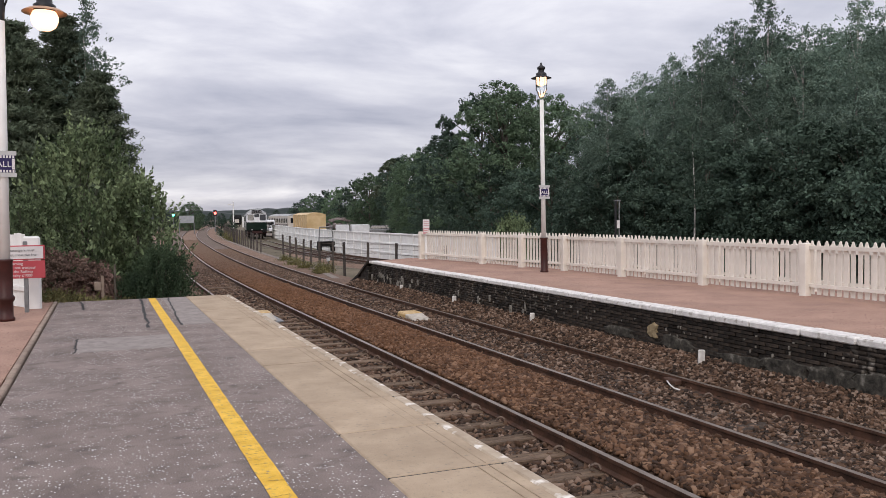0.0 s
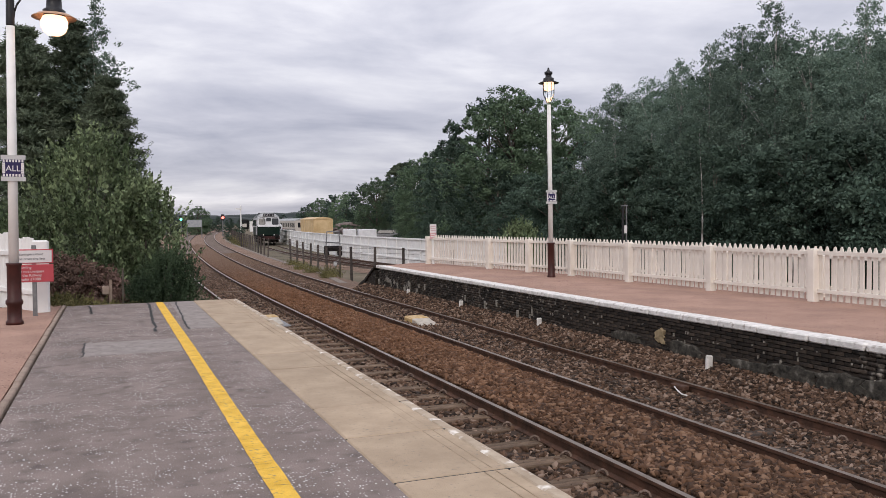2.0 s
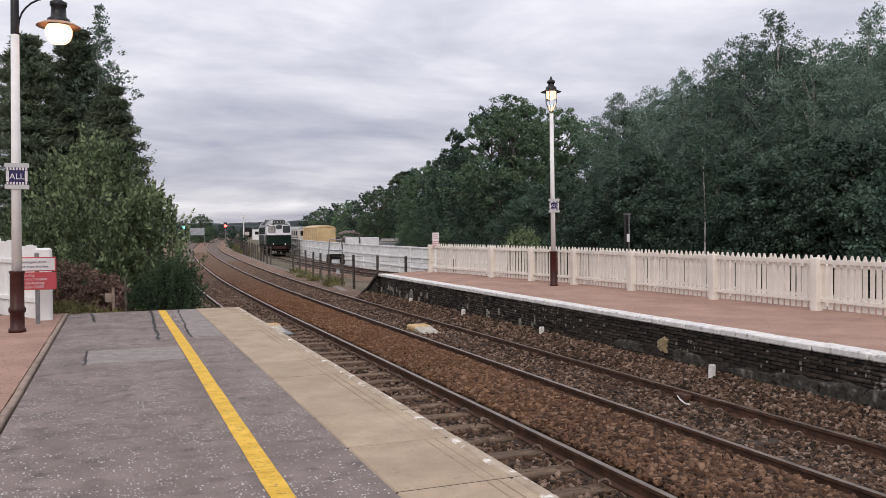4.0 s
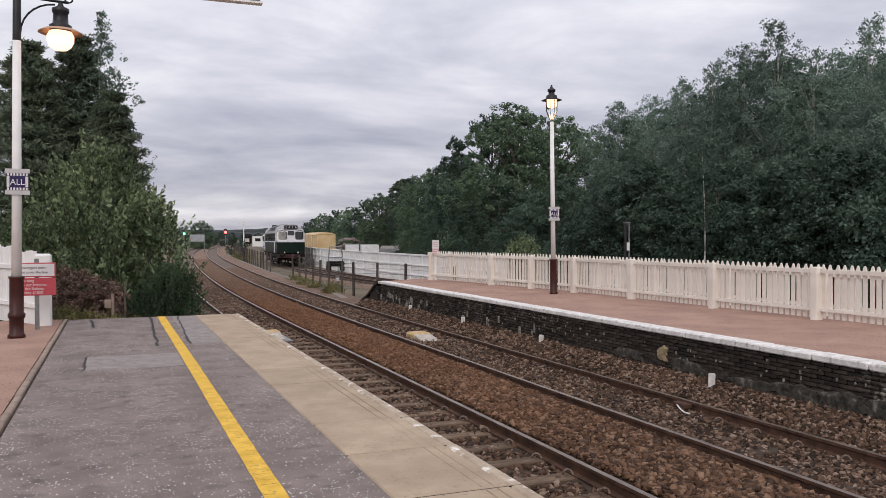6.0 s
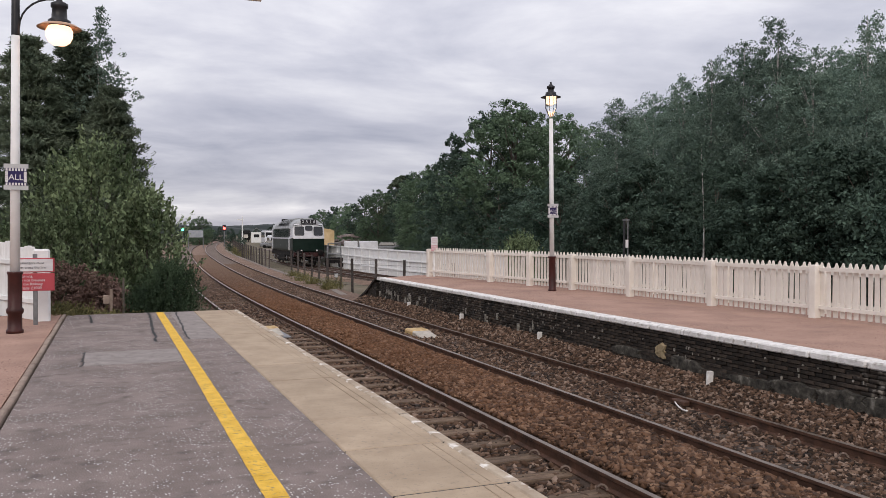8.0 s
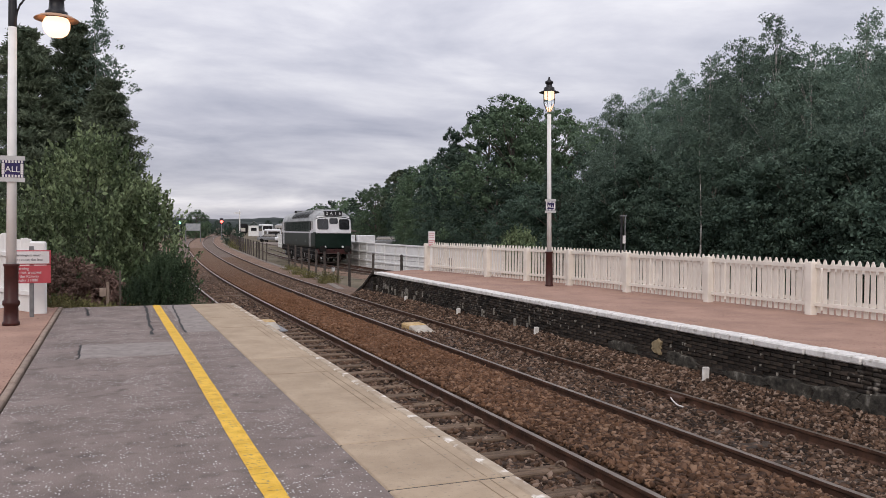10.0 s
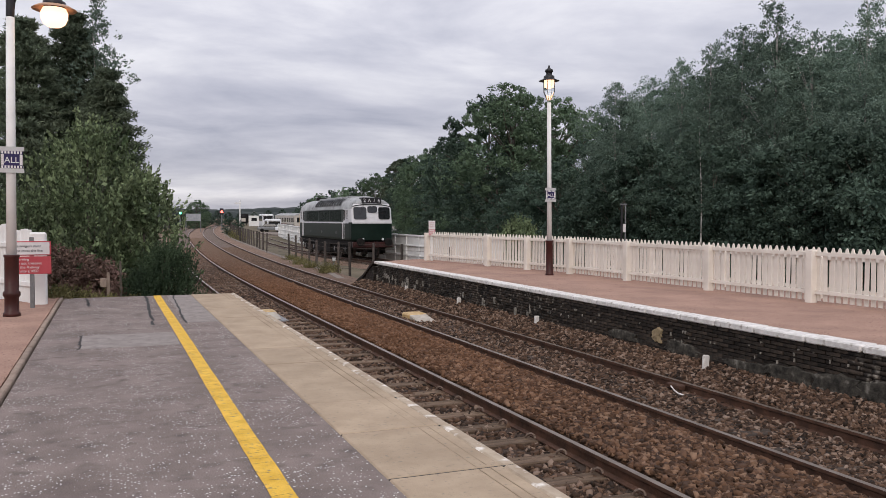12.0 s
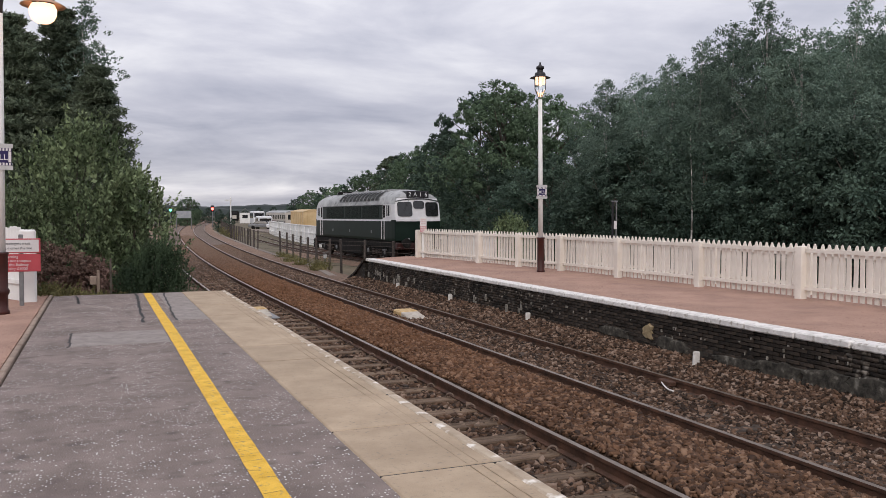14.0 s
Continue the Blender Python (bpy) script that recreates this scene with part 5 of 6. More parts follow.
    # grilles and roof detail
    for sx in (-1, 1):
        for y0, y1 in ((-4.9, -2.3), (-7.9, -5.2), (-11.6, -8.2)):
            grille = part("side_grille", box(sx * (W - 0.02), sx * (W + 0.004), y0, y1, 2.34, 2.96, 0), M_LOCO_BLACK, body, "dark air grille in the body side")
            bm = bmesh.new()
            n = int((y1 - y0) / 0.1)
            for i in range(n + 1):
                yy = y0 + (y1 - y0) * i / n
                box(sx * (W - 0.01), sx * (W + 0.014), yy - 0.022, yy + 0.022, 2.32, 2.98, 0, bm)
            part("grille_bars", bm, M_LOCO_GREEN, grille, "upright green grille bars")
        bm = bmesh.new()
        box(sx * (W - 0.01), sx * (W + 0.03), -L + 1.75, -1.75, 3.03, 3.07, 0, bm)
        part("gutter", bm, M_LOCO_ROOF, body, "grey gutter along the roof edge")
        for yy in (-3.4, -7.1, -10.3):
            part("filler_flap", box(sx * (W - 0.01), sx * (W + 0.012), yy - 0.09, yy + 0.09, 1.5, 1.66, 0.01), M_STEEL, body, "small grey filler flap")
        for i in range(11):
            y = -2.7 - i * 0.62
            bm = bmesh.new()
            cols = []
            for yy in (y - 0.2, y + 0.2):
                cols.append([bm.verts.new((sx * 0.985 * W * math.cos(q), yy, 3.055 + 0.815 * math.sin(q) ** 0.75)) for q in np.linspace(0.16, 1.0, 7)])
            for j in range(6):
                bm.faces.new((cols[0][j], cols[1][j], cols[1][j + 1], cols[0][j + 1]))
            bmesh.ops.solidify(bm, geom=bm.faces[:], thickness=0.025)
            bmesh.ops.translate(bm, vec=(sx * 0.012, 0, 0.014), verts=bm.verts)
            part("roof_grille", bm, M_LOCO_GRILLE, body, "dark curved roof grille", True)
    part("roof_hatch", box(-0.5, 0.5, -9.2, -2.6, 3.78, 3.885, 0.03), M_LOCO_ROOF, body, "raised roof panel")
    for y in (-2.6, -4.2, -10.2, -11.4):
        part("roof_rib", box(-0.7, 0.7, y - 0.03, y + 0.03, 3.70, 3.875, 0.01), M_LOCO_ROOF, body)
    part("fan_cover", turned([(0.75, 3.80), (0.75, 3.93), (0.68, 3.95)], 20, pose(0, -11.0, 0)), M_LOCO_BLACK, body, "round fan cover")
    # underframe
    bm = box(-1.25, 1.25, -L + 0.1, -0.1, 0.8, 1.17, 0.02)
    part("underframe", bm, M_LOCO_BLACK, eng, "black solebar")
    for x in (-0.95, 0.95):
        part("fuel_tank", box(x - 0.3, x + 0.3, -9.0, -5.2, 0.25, 0.9, 0.06), M_LOCO_BLACK, eng, "black equipment tank")
    out = []
    for yc in (-2.95, -L + 2.95):
        bog = part("bogie", box(-1.14, -1.0, yc - 2.1, yc + 2.1, 0.34, 0.84, 0.04), M_LOCO_BLACK, eng, "black two-axle bogie frame")
        bm = box(1.0, 1.14, yc - 2.1, yc + 2.1, 0.34, 0.84, 0.04)
        box(-1.0, 1.0, yc - 0.3, yc + 0.3, 0.5, 0.9, 0.04, bm)
        for x in (-1.08, 1.08):
            for dy in (-1.28, 1.28):
                box(x - 0.12, x + 0.12, yc + dy - 0.26, yc + dy + 0.26, 0.26, 0.76, 0.04, bm)
            for dy in (-0.5, 0.5):
                turned([(0.1, 0.3), (0.1, 0.75)], 8, pose(x, yc + dy, 0), bm)
        part("frame_side", bm, M_LOCO_BLACK, bog)
        for x in (-1, 1):
            for dy in (-1.28, 1.28):
                part("axle_cover", turned([(0.13, 0), (0.13, 0.03), (0.06, 0.05)], 12, pose(x * 1.2, yc + dy, 0.546, 0, x * 90, 0)), M_STEEL, bog, "round grey axle cover")
            bm = bmesh.new()
            for dy in (-0.5, 0.0, 0.5):
                for q in range(4):
                    turned([(0.12, 0), (0.12, 0.03)], 8, pose(x * 1.16, yc + dy, 0.36 + 0.09 * q), bm)
            part("spring", bm, M_WHEEL, bog, "rusty coil springs")
        for dy in (-1.28, 1.28):
            bm = bmesh.new()
            for sx in (-1, 1):
                turned([(0.546, 0), (0.546, 0.1), (0.575, 0.105), (0.575, 0.13), (0.46, 0.13), (0.16, 0.10)], 24, pose(sx * 0.83, 0, 0, 0, -sx * 90, 0), bm)
                for i in range(6):
                    a = math.pi * i / 3
                    rod((sx * 0.84, 0.1 * math.cos(a), 0.1 * math.sin(a)), (sx * 0.84, 0.46 * math.cos(a), 0.46 * math.sin(a)), 0.03, None, 5, bm)
            rod((-0.8, 0, 0), (0.8, 0, 0), 0.09, None, 10, bm)
            ws = part("wheelset", bm, M_WHEEL, bog, "steel wheels on an axle")
            out.append((ws, yc + dy))
    return out


# ---- the land beyond: fences along the siding ----
def along(s, off):
    p, q = siding(s - 0.5), siding(s + 0.5)
    d = (q - p).normalized()
    c = siding(s)
    return Vector((c.x + d.y * off, c.y - d.x * off, 0)), math.degrees(math.atan2(d.y, d.x))


def panel_fence():
    """White boarded fence on the far side of the siding, framed bay by bay."""
    fence = empty("panel_fence", pose(0, 0, 0), "long white boarded fence beside the siding", "fence")
    B, T = -1.3, 0.46
    panel = rail = post = None
    s = -4.0
    step = 2.0
    while s < 76:
        p, a = along(s, 2.35)
        q, _ = along(s + step, 2.35)
        d = q - p
        m = pose(p.x, p.y, 0, 0, 0, math.degrees(math.atan2(d.y, d.x)))
        l = d.length
        if panel is None:
            panel = part("panel", box(0.02, l - 0.02, -0.02, 0.02, B, T), M_WHITE, fence)
            rail = part("rail", box(0.0, l, 0.025, 0.085, T - 0.10, T, 0.01), M_WHITE, fence)
            post = part("post", box(-0.06, 0.06, 0.025, 0.085, B, T + 0.01, 0.01), M_WHITE, fence)
            for o in (panel, rail, post):
                o.matrix_basis = m
            mid = pose(0, 0, -0.62)
            piece("rail", rail.data, fence, m @ mid)
            piece("rail", rail.data, fence, m @ pose(0, 0, -1.22))
        else:
            piece("panel", panel.data, fence, m)
            piece("rail", rail.data, fence, m)
            piece("rail", rail.data, fence, m @ pose(0, 0, -0.62))
            piece("rail", rail.data, fence, m @ pose(0, 0, -1.22))
            piece("post", post.data, fence, m)
        s += step


def wire_fence():
    """Dark posts with wires between the main lines and the siding."""
    fence = empty("wire_fence", pose(0, 0, 0), "dark weathered post and wire fence along the railway", "fence")
    line = [(13.25, 31.8), (12.55, 36.0), (11.75, 37.8), (10.95, 39.0), (10.55, 39.7), (10.15, 40.6), (10.25, 43.0), (10.55, 46.0), (10.95, 49.5), (11.4, 53.5), (11.9, 58.0)]
    x, y = 11.9, 58.0
    while y < 150:
        y += 2.6
        x = 8.8 + bend(y) + 0.8 + 0.017 * (y - 58)
        line.append((x, y))
    post = None
    rng = random.Random(9)
    mp = mat("dark_fence_post", (0.05, 0.043, 0.04), (0.11, 0.092, 0.082), 8, 0.9, 0.4, 40, vary=0.3)
    for x, y in line:
        m = pose(x, y, -1.35, rng.uniform(-2, 2), rng.uniform(-2, 2), rng.uniform(0, 90))
        if post is None:
            post = part("post", box(-0.05, 0.05, -0.05, 0.05, 0, 1.68, 0.01), mp, fence)
            post.matrix_basis = m
        else:
            piece("post", post.data, fence, m)
    for z in (-0.95, -0.7, -0.45, -0.2, 0.05, 0.25):
        part("wire", sweep([(x, y, z) for x, y in line], [(-0.006, -0.006), (0.006, -0.006), (0.006, 0.006), (-0.006, 0.006)]), mp, fence)


def cable_trough():
    lid = mat("concrete_trough_lid", (0.16, 0.135, 0.115), (0.25, 0.215, 0.185), 4, 0.9, 0.4, 60, vary=0.15)
    tr = empty("cable_trough", pose(0, 0, 0), "pale concrete cable trough beside the line", "cable trough", kind="structure")
    first = None
    y = 31.0
    while y < 120:
        x = 8.75 + bend(y) + min(0.9, (y - 31) * 0.1)
        x1 = 8.75 + bend(y + 1) + min(0.9, (y - 30) * 0.1)
        m = pose(x, y, -1.0, 0, 0, -math.degrees(math.atan2(x1 - x, 1)))
        if first is None:
            first = part("trough_lid", box(-0.16, 0.16, 0.01, 0.99, -0.35, 0, 0.01), lid, tr)
            first.matrix_basis = m
        else:
            piece("trough_lid", first.data, tr, m)
        y += 1.0


panel_fence()
wire_fence()
cable_trough()
picket_fence("picket_fence", "second cream picket fence just behind the first", [(14.3, 23.0), (14.4, -6.0)], -0.12, 1.0, 0.15, [0.5, 3.5, 6.5, 9.5, 12.5, 15.5, 18.5], 0.9, 0.08, 0.12)
tagged(link("bay_platform", box(13.65, 15.0, -8, 24.0, -1.4, -0.12), M_PINK), "strip of pink gravel behind the fence", "gravel", kind="structure")


# ---- signs and lineside things ----
def bars(parent, x0, x1, z, h, y, material, name="text_bar"):
    return part(name, box(x0, x1, y - 0.002, y + 0.002, z - h / 2, z + h / 2), material, parent)


def warning_sign():
    s = empty("warning_sign", pose(-1.18, 16.0, -0.07, 0, 0, -3), "red and white warning sign on a grey post", "sign")
    part("post", box(-0.035, 0.035, 0.0, 0.05, 0, 1.3, 0.008), M_STEEL, s, "grey steel post")
    w = part("white_board", box(-0.31, 0.31, -0.02, 0.0, 0.98, 1.23, 0.006), M_RED_SIGN, s, "white notice with a red edge")
    part("face", box(-0.285, 0.285, -0.026, -0.0205, 1.0, 1.21), M_WHITE_SIGN, w)
    grey = mat("grey_print", (0.10, 0.10, 0.11), (0.12, 0.12, 0.13), 5, 0.5, 0)
    words(w, "Passengers must", -0.26, -0.029, 1.145, 0.062, grey, align="LEFT")
    words(w, "not cross the line", -0.26, -0.029, 1.065, 0.062, grey, align="LEFT")
    r = part("red_board", box(-0.31, 0.31, -0.02, 0.0, 0.66, 0.965, 0.006), M_RED_SIGN, s, "red warning board")
    for i, t in enumerate(("Warning", "Do not trespass", "on the Railway", "Penalty £1000")):
        words(r, t, -0.27, -0.023, 0.915 - i * 0.068, 0.066, M_WHITE_SIGN, align="LEFT")


def left_fence():
    f = empty("board_fence", pose(0, 0, 0), "white close-boarded fence with a swept top", "fence")
    a, b = Vector((-1.12, 16.65, 0)), Vector((-4.4, 22.9, 0))
    d = (b - a).normalized()
    ang = math.degrees(math.atan2(d.y, d.x))
    part("end_post", box(-0.14, 0.14, -0.09, 0.09, -0.1, 1.30, 0.03), M_WHITE, f, "stout white end post").matrix_basis = pose(a.x, a.y, 0, 0, 0, 0)
    s = 0.2
    while s < 6.5:
        h = 1.22 + 0.10 * s + 0.09 * abs(math.sin(s * math.pi / 0.85)) ** 1.0
        p = a + d * s
        part("board", box(-0.068, 0.068, -0.012, 0.012, -0.02, min(1.95, h), 0.006), M_WHITE, f).matrix_basis = pose(p.x, p.y, 0, 0, 0, ang)
        s += 0.142
    for z in (0.3, 1.0):
        part("rail", box(0.1, 6.5, 0.014, 0.06, z, z + 0.09, 0.008), M_WHITE, f).matrix_basis = pose(a.x, a.y, 0, 0, 0, ang)


M_FADED = mat("faded_red", (0.5, 0.26, 0.27), (0.56, 0.32, 0.33), 4, 0.6, 0)


def fence_sign():
    s = empty("notice_sign", pose(11.07, 28.4, -0.025, 0, 0, -15) @ Matrix.Diagonal((0.97, 0.97, 0.97, 1)), "small white and red notice on a white post", "sign")
    part("post", box(-0.045, 0.045, 0, 0.08, 0, 1.48, 0.01), M_WHITE, s, "white post")
    b = part("board", box(-0.125, 0.125, -0.02, 0.0, 0.95, 1.51, 0.005), M_WHITE_SIGN, s, "white notice board")
    part("red_field", box(-0.118, 0.118, -0.025, -0.0205, 0.96, 1.19), M_FADED, b, "faded red lower field")
    for i in range(3):
        bars(b, -0.095, 0.095, 1.43 - i * 0.075, 0.022, -0.023, M_FADED)
    for i in range(2):
        bars(b, -0.095, 0.08, 1.13 - i * 0.08, 0.028, -0.028, M_WHITE_SIGN)


def marker(x, y, z, h):
    m = empty("marker_post", pose(x, y, z, 0, 2, -8), "small white marker post by the platform wall", "marker post", group="white marker posts")
    part("plate", box(-0.055, 0.055, -0.03, 0.03, -0.1, h, 0.015), M_WHITE_WORN, m, "chipped white plate")


M_CREAM_GRP = mat("cream_moulding", (0.34, 0.30, 0.25), (0.48, 0.44, 0.38), 7, 0.7, 0.2, 40)


def magnet(x, y, yellow):
    """A track magnet under a sloping cover between the rails."""
    body = mat("yellow_grp_cover", (0.42, 0.26, 0.09), (0.58, 0.43, 0.24), 9, 0.6, 0.2, 40) if yellow else M_COPING
    t = empty("track_magnet", pose(x, y, SLEEPER_Z, 0, 0, 0), "yellow and cream sloping cover over a track magnet" if yellow else "pale sloping cover over a track magnet", "track equipment")
    bm = box(-0.26, 0.26, -0.2, 0.35, 0.0, 0.17, 0.04)
    part("cover", bm, body, t, "yellow cover" if yellow else "buff cover")
    bm = box(-0.24, 0.24, -0.9, -0.21, 0.0, 0.15, 0.02)
    for v in bm.verts:
        if v.co.y < -0.6 and v.co.z > 0.1:
            v.co.z = 0.04
    part("ramp", bm, M_CREAM_GRP, t, "pale sloping ramp")
    part("base_plate", box(-0.4, 0.4, -1.05, 0.5, -0.02, 0.012), M_STEEL, t, "thin grey base plate")


def rail_box(x, y):
    t = empty("rail_lubricator", pose(x, y, RAIL_Z - 0.06, 0, 0, 0), "small rusty bracket with a white cable clipped to the rail", "track equipment")
    part("bracket", box(-0.10, 0.02, -0.16, 0.16, -0.05, 0.03, 0.015), M_RAIL, t, "rusty bracket")
    bm = bmesh.new()
    pts = [Vector((-0.10 - 0.09 * math.sin(k * 0.5), 0.05 - 0.10 * k, -0.01 - 0.018 * min(k, 3))) for k in range(5)]
    for p, q in zip(pts, pts[1:]):
        rod(p, q, 0.012, None, 6, bm)
    part("cable", bm, M_WHITE_WORN, t, "white cable", True)


def junction_post():
    t = empty("junction_post", pose(0.05, 18.6, -1.2), "weathered stake with a grey box in the weeds", "post")
    part("stake", box(-0.03, 0.03, -0.03, 0.03, 0, 1.62, 0.008), M_KERB, t, "grey stake")
    part("box", box(-0.16, -0.03, -0.05, 0.03, 1.32, 1.5, 0.01), M_KERB, t, "grey metal box")
    part("stake", box(0.22, 0.26, 0.0, 0.04, 0, 1.85, 0.006), M_BARK, t, "thin wooden stake")


def hanging_sign():
    """A platform sign hung from an arm on a post."""
    t = empty("hanging_sign", pose(0, 0, 0), "dark hanging platform sign with a white rim", "sign")
    part("board", box(0.12, 1.005, 5.97, 6.03, 3.275, 3.62, 0.01), M_STEEL, t, "dark grey sign face")
    part("rim", box(0.105, 1.02, 5.965, 6.035, 3.26, 3.274), M_WHITE, t, "white rim")
    bm = rod((0.3, 6.0, 3.62), (0.3, 6.0, 4.1), 0.015)
    rod((0.75, 6.0, 3.62), (0.75, 6.0, 4.1), 0.015, None, 8, bm)
    part("hanger", bm, M_BLACK, t, "thin hanger rods")
    bm = rod((-2.6, 6.0, 4.1), (1.0, 6.0, 4.1), 0.04)
    part("arm", bm, M_BLACK, t, "black arm")
    part("post", rod((-2.6, 6.0, -0.1), (-2.6, 6.0, 4.25), 0.06), M_WHITE, t, "white post")


def location_post():
    t = empty("location_post", pose(15.0, 22.1, -0.12), "thin dark post with a small white label behind the fence", "post")
    part("upright", rod((0, 0, 0), (0, 0, 2.1), 0.035), M_BLACK, t, "thin dark upright")
    part("upright", rod((0.13, 0, 0.9), (0.13, 0, 2.1), 0.02), M_STEEL, t, "thin grey upright")
    part("cap", box(-0.06, 0.17, -0.03, 0.03, 2.1, 2.14), M_STEEL, t)
    part("label_plate", box(0.02, 0.12, -0.05, -0.03, 1.25, 1.5), M_WHITE_SIGN, t, "white label plate")


def lineside_box():
    t = empty("lineside_box", pose(11.45, 44.0, -1.15, 0, 0, 10), "small pale grey cabinet on a short post", "cabinet")
    part("post", box(-0.03, 0.03, -0.03, 0.03, 0, 0.30, 0.006), M_STEEL, t, "grey post")
    c = part("case", box(-0.085, 0.085, -0.06, 0.06, 0.30, 0.52, 0.012), M_STRIP, t, "pale grey case")
    part("hood", box(-0.095, 0.095, -0.07, 0.07, 0.52, 0.54, 0.006), M_STEEL, c, "grey hood")


location_post()
lineside_box()
warning_sign()
left_fence()
fence_sign()
for x, y, z, h in ((8.80, 10.6, -0.78, 0.21), (8.86, 16.3, -0.76, 0.17), (8.86, 20.7, -0.76, 0.17), (8.88, 25.0, -0.76, 0.15)):
    marker(x, y, z, h)
magnet(FAR_C, 20.4, True)
magnet(3.95, 22.3, True)
rail_box(FAR_C + GAUGE / 2 - 0.05, 10.5)
junction_post()
hanging_sign()
M_LIME = mat("lime_stain", (0.20, 0.155, 0.09), (0.32, 0.25, 0.15), 9, 0.9, 0.3, 50)
M_DRIP = mat("grey_lime_drip", (0.12, 0.115, 0.10), (0.30, 0.28, 0.25), 14, 0.9, 0.3, 50)
rng_drip = random.Random(45)
for i in range(34):
    y = rng_drip.choice((rng_drip.uniform(16, 28), rng_drip.uniform(24, 28.3)))
    w, hh, z = rng_drip.uniform(0.008, 0.035), rng_drip.uniform(0.03, 0.12), rng_drip.uniform(-0.68, -0.42)
    part("lime_drip", box(8.938 - 0.0007 * i, 8.98, y - w, y + w, z - hh, z + hh, 0.008), M_DRIP, platform_far, "pale lime drip on the brick")


def lime_crust(y0, z0, w, h, seed, depth=0.02):
    """A rough-edged crust on the platform face."""
    rng = random.Random(seed)
    n = 18
    bm = bmesh.new()
    rim, top = [], []
    for k in range(n):
        a = 2 * math.pi * k / n
        c, s = math.cos(a), math.sin(a)
        q = (abs(c) ** 6 + abs(s) ** 6) ** (-1 / 6) * rng.uniform(0.72, 1.08)
        rim.append(bm.verts.new((8.98, y0 + w * c * q, z0 + h * s * q)))
        top.append(bm.verts.new((8.942 - depth * rng.uniform(0.2, 1), y0 + 0.86 * w * c * q, z0 + 0.86 * h * s * q)))
    for k in range(n):
        bm.faces.new((rim[k], rim[(k + 1) % n], top[(k + 1) % n], top[k]))
    mid = bm.verts.new((8.942 - depth, y0, z0))
    for k in range(n):
        bm.faces.new((top[k], top[(k + 1) % n], mid))
    bmesh.ops.recalc_face_normals(bm, faces=bm.faces)
    return bm


part("stain_patch", lime_crust(12.06, -0.46, 0.16, 0.15, 44), M_LIME, platform_far, "pale lime crust on the brick")
M_CEMENT = mat("old_cement_render", (0.018, 0.017, 0.014), (0.085, 0.077, 0.064), 9, 0.95, 0.8, 22, fine=((0.2, 0.19, 0.165), 9, 0.6, 0.75))
for i, (y, z, w, h) in enumerate(((11.4, -0.60, 0.5, 0.13), (9.9, -0.65, 0.55, 0.10), (9.0, -0.62, 0.5, 0.15), (8.2, -0.6, 0.45, 0.17), (13.1, -0.6, 0.6, 0.10), (7.4, -0.6, 0.5, 0.18))):
    part("render_patch", lime_crust(y, z, w, h, 60 + i, 0.012), M_CEMENT, platform_far, "crumbling dark grey cement render low on the brick")
for i in range(46):
    y, z = rng_drip.uniform(7.5, 16.5), rng_drip.choice((-0.23, -0.31, -0.39, -0.47))
    w, hh = rng_drip.uniform(0.004, 0.011), rng_drip.uniform(0.008, 0.03)
    part("lime_drip", box(8.9385, 8.98, y - w, y + w, z - hh, z + hh, 0.005), M_DRIP, platform_far, "pale lime drip on the brick")


# ---- vehicles and yard ----
M_TAN = mat("weathered_yellow_van", (0.48, 0.34, 0.17), (0.60, 0.45, 0.26), 1.2, 0.6, 0.1, 20)
M_COACH = mat("brown_cream_coach", (0.44, 0.40, 0.36), (0.55, 0.51, 0.46), 2, 0.5, 0.1, 20)
M_MAROON_COACH = mat("maroon_coach_paint", (0.10, 0.035, 0.035), (0.15, 0.055, 0.05), 2, 0.5, 0.1, 20)
M_VWHITE = mat("white_vehicle_paint", (0.62, 0.63, 0.65), (0.74, 0.75, 0.77), 2, 0.35, 0.02, 20)
M_SCRAP = mat("rusty_scrap", (0.10, 0.085, 0.08), (0.24, 0.2, 0.19), 3, 0.8, 0.3, 20, vary=0.5)
M_FOLIAGE_HILL = mat("far_wooded_hill", (0.018, 0.026, 0.025), (0.034, 0.043, 0.041), 0.02, 0.9, 0.0)


def underparts(t, l, w, material):
    for y in (-l * 0.33, l * 0.33):
        bm = bmesh.new()
        for x in (-0.75, 0.75):
            for dy in (-0.6, 0.6):
                turned([(0.45, 0), (0.45, 0.12), (0.4, 0.13)], 14, pose(x, y + dy, 0.45, 0, 90, 0), bm)
        part("bogie", bm, M_LOCO_BLACK, t, "dark wheels")
    part("chassis", box(-w / 2 + 0.1, w / 2 - 0.1, -l / 2, l / 2, 0.75, 1.05, 0.02), M_LOCO_BLACK, t, "dark chassis")


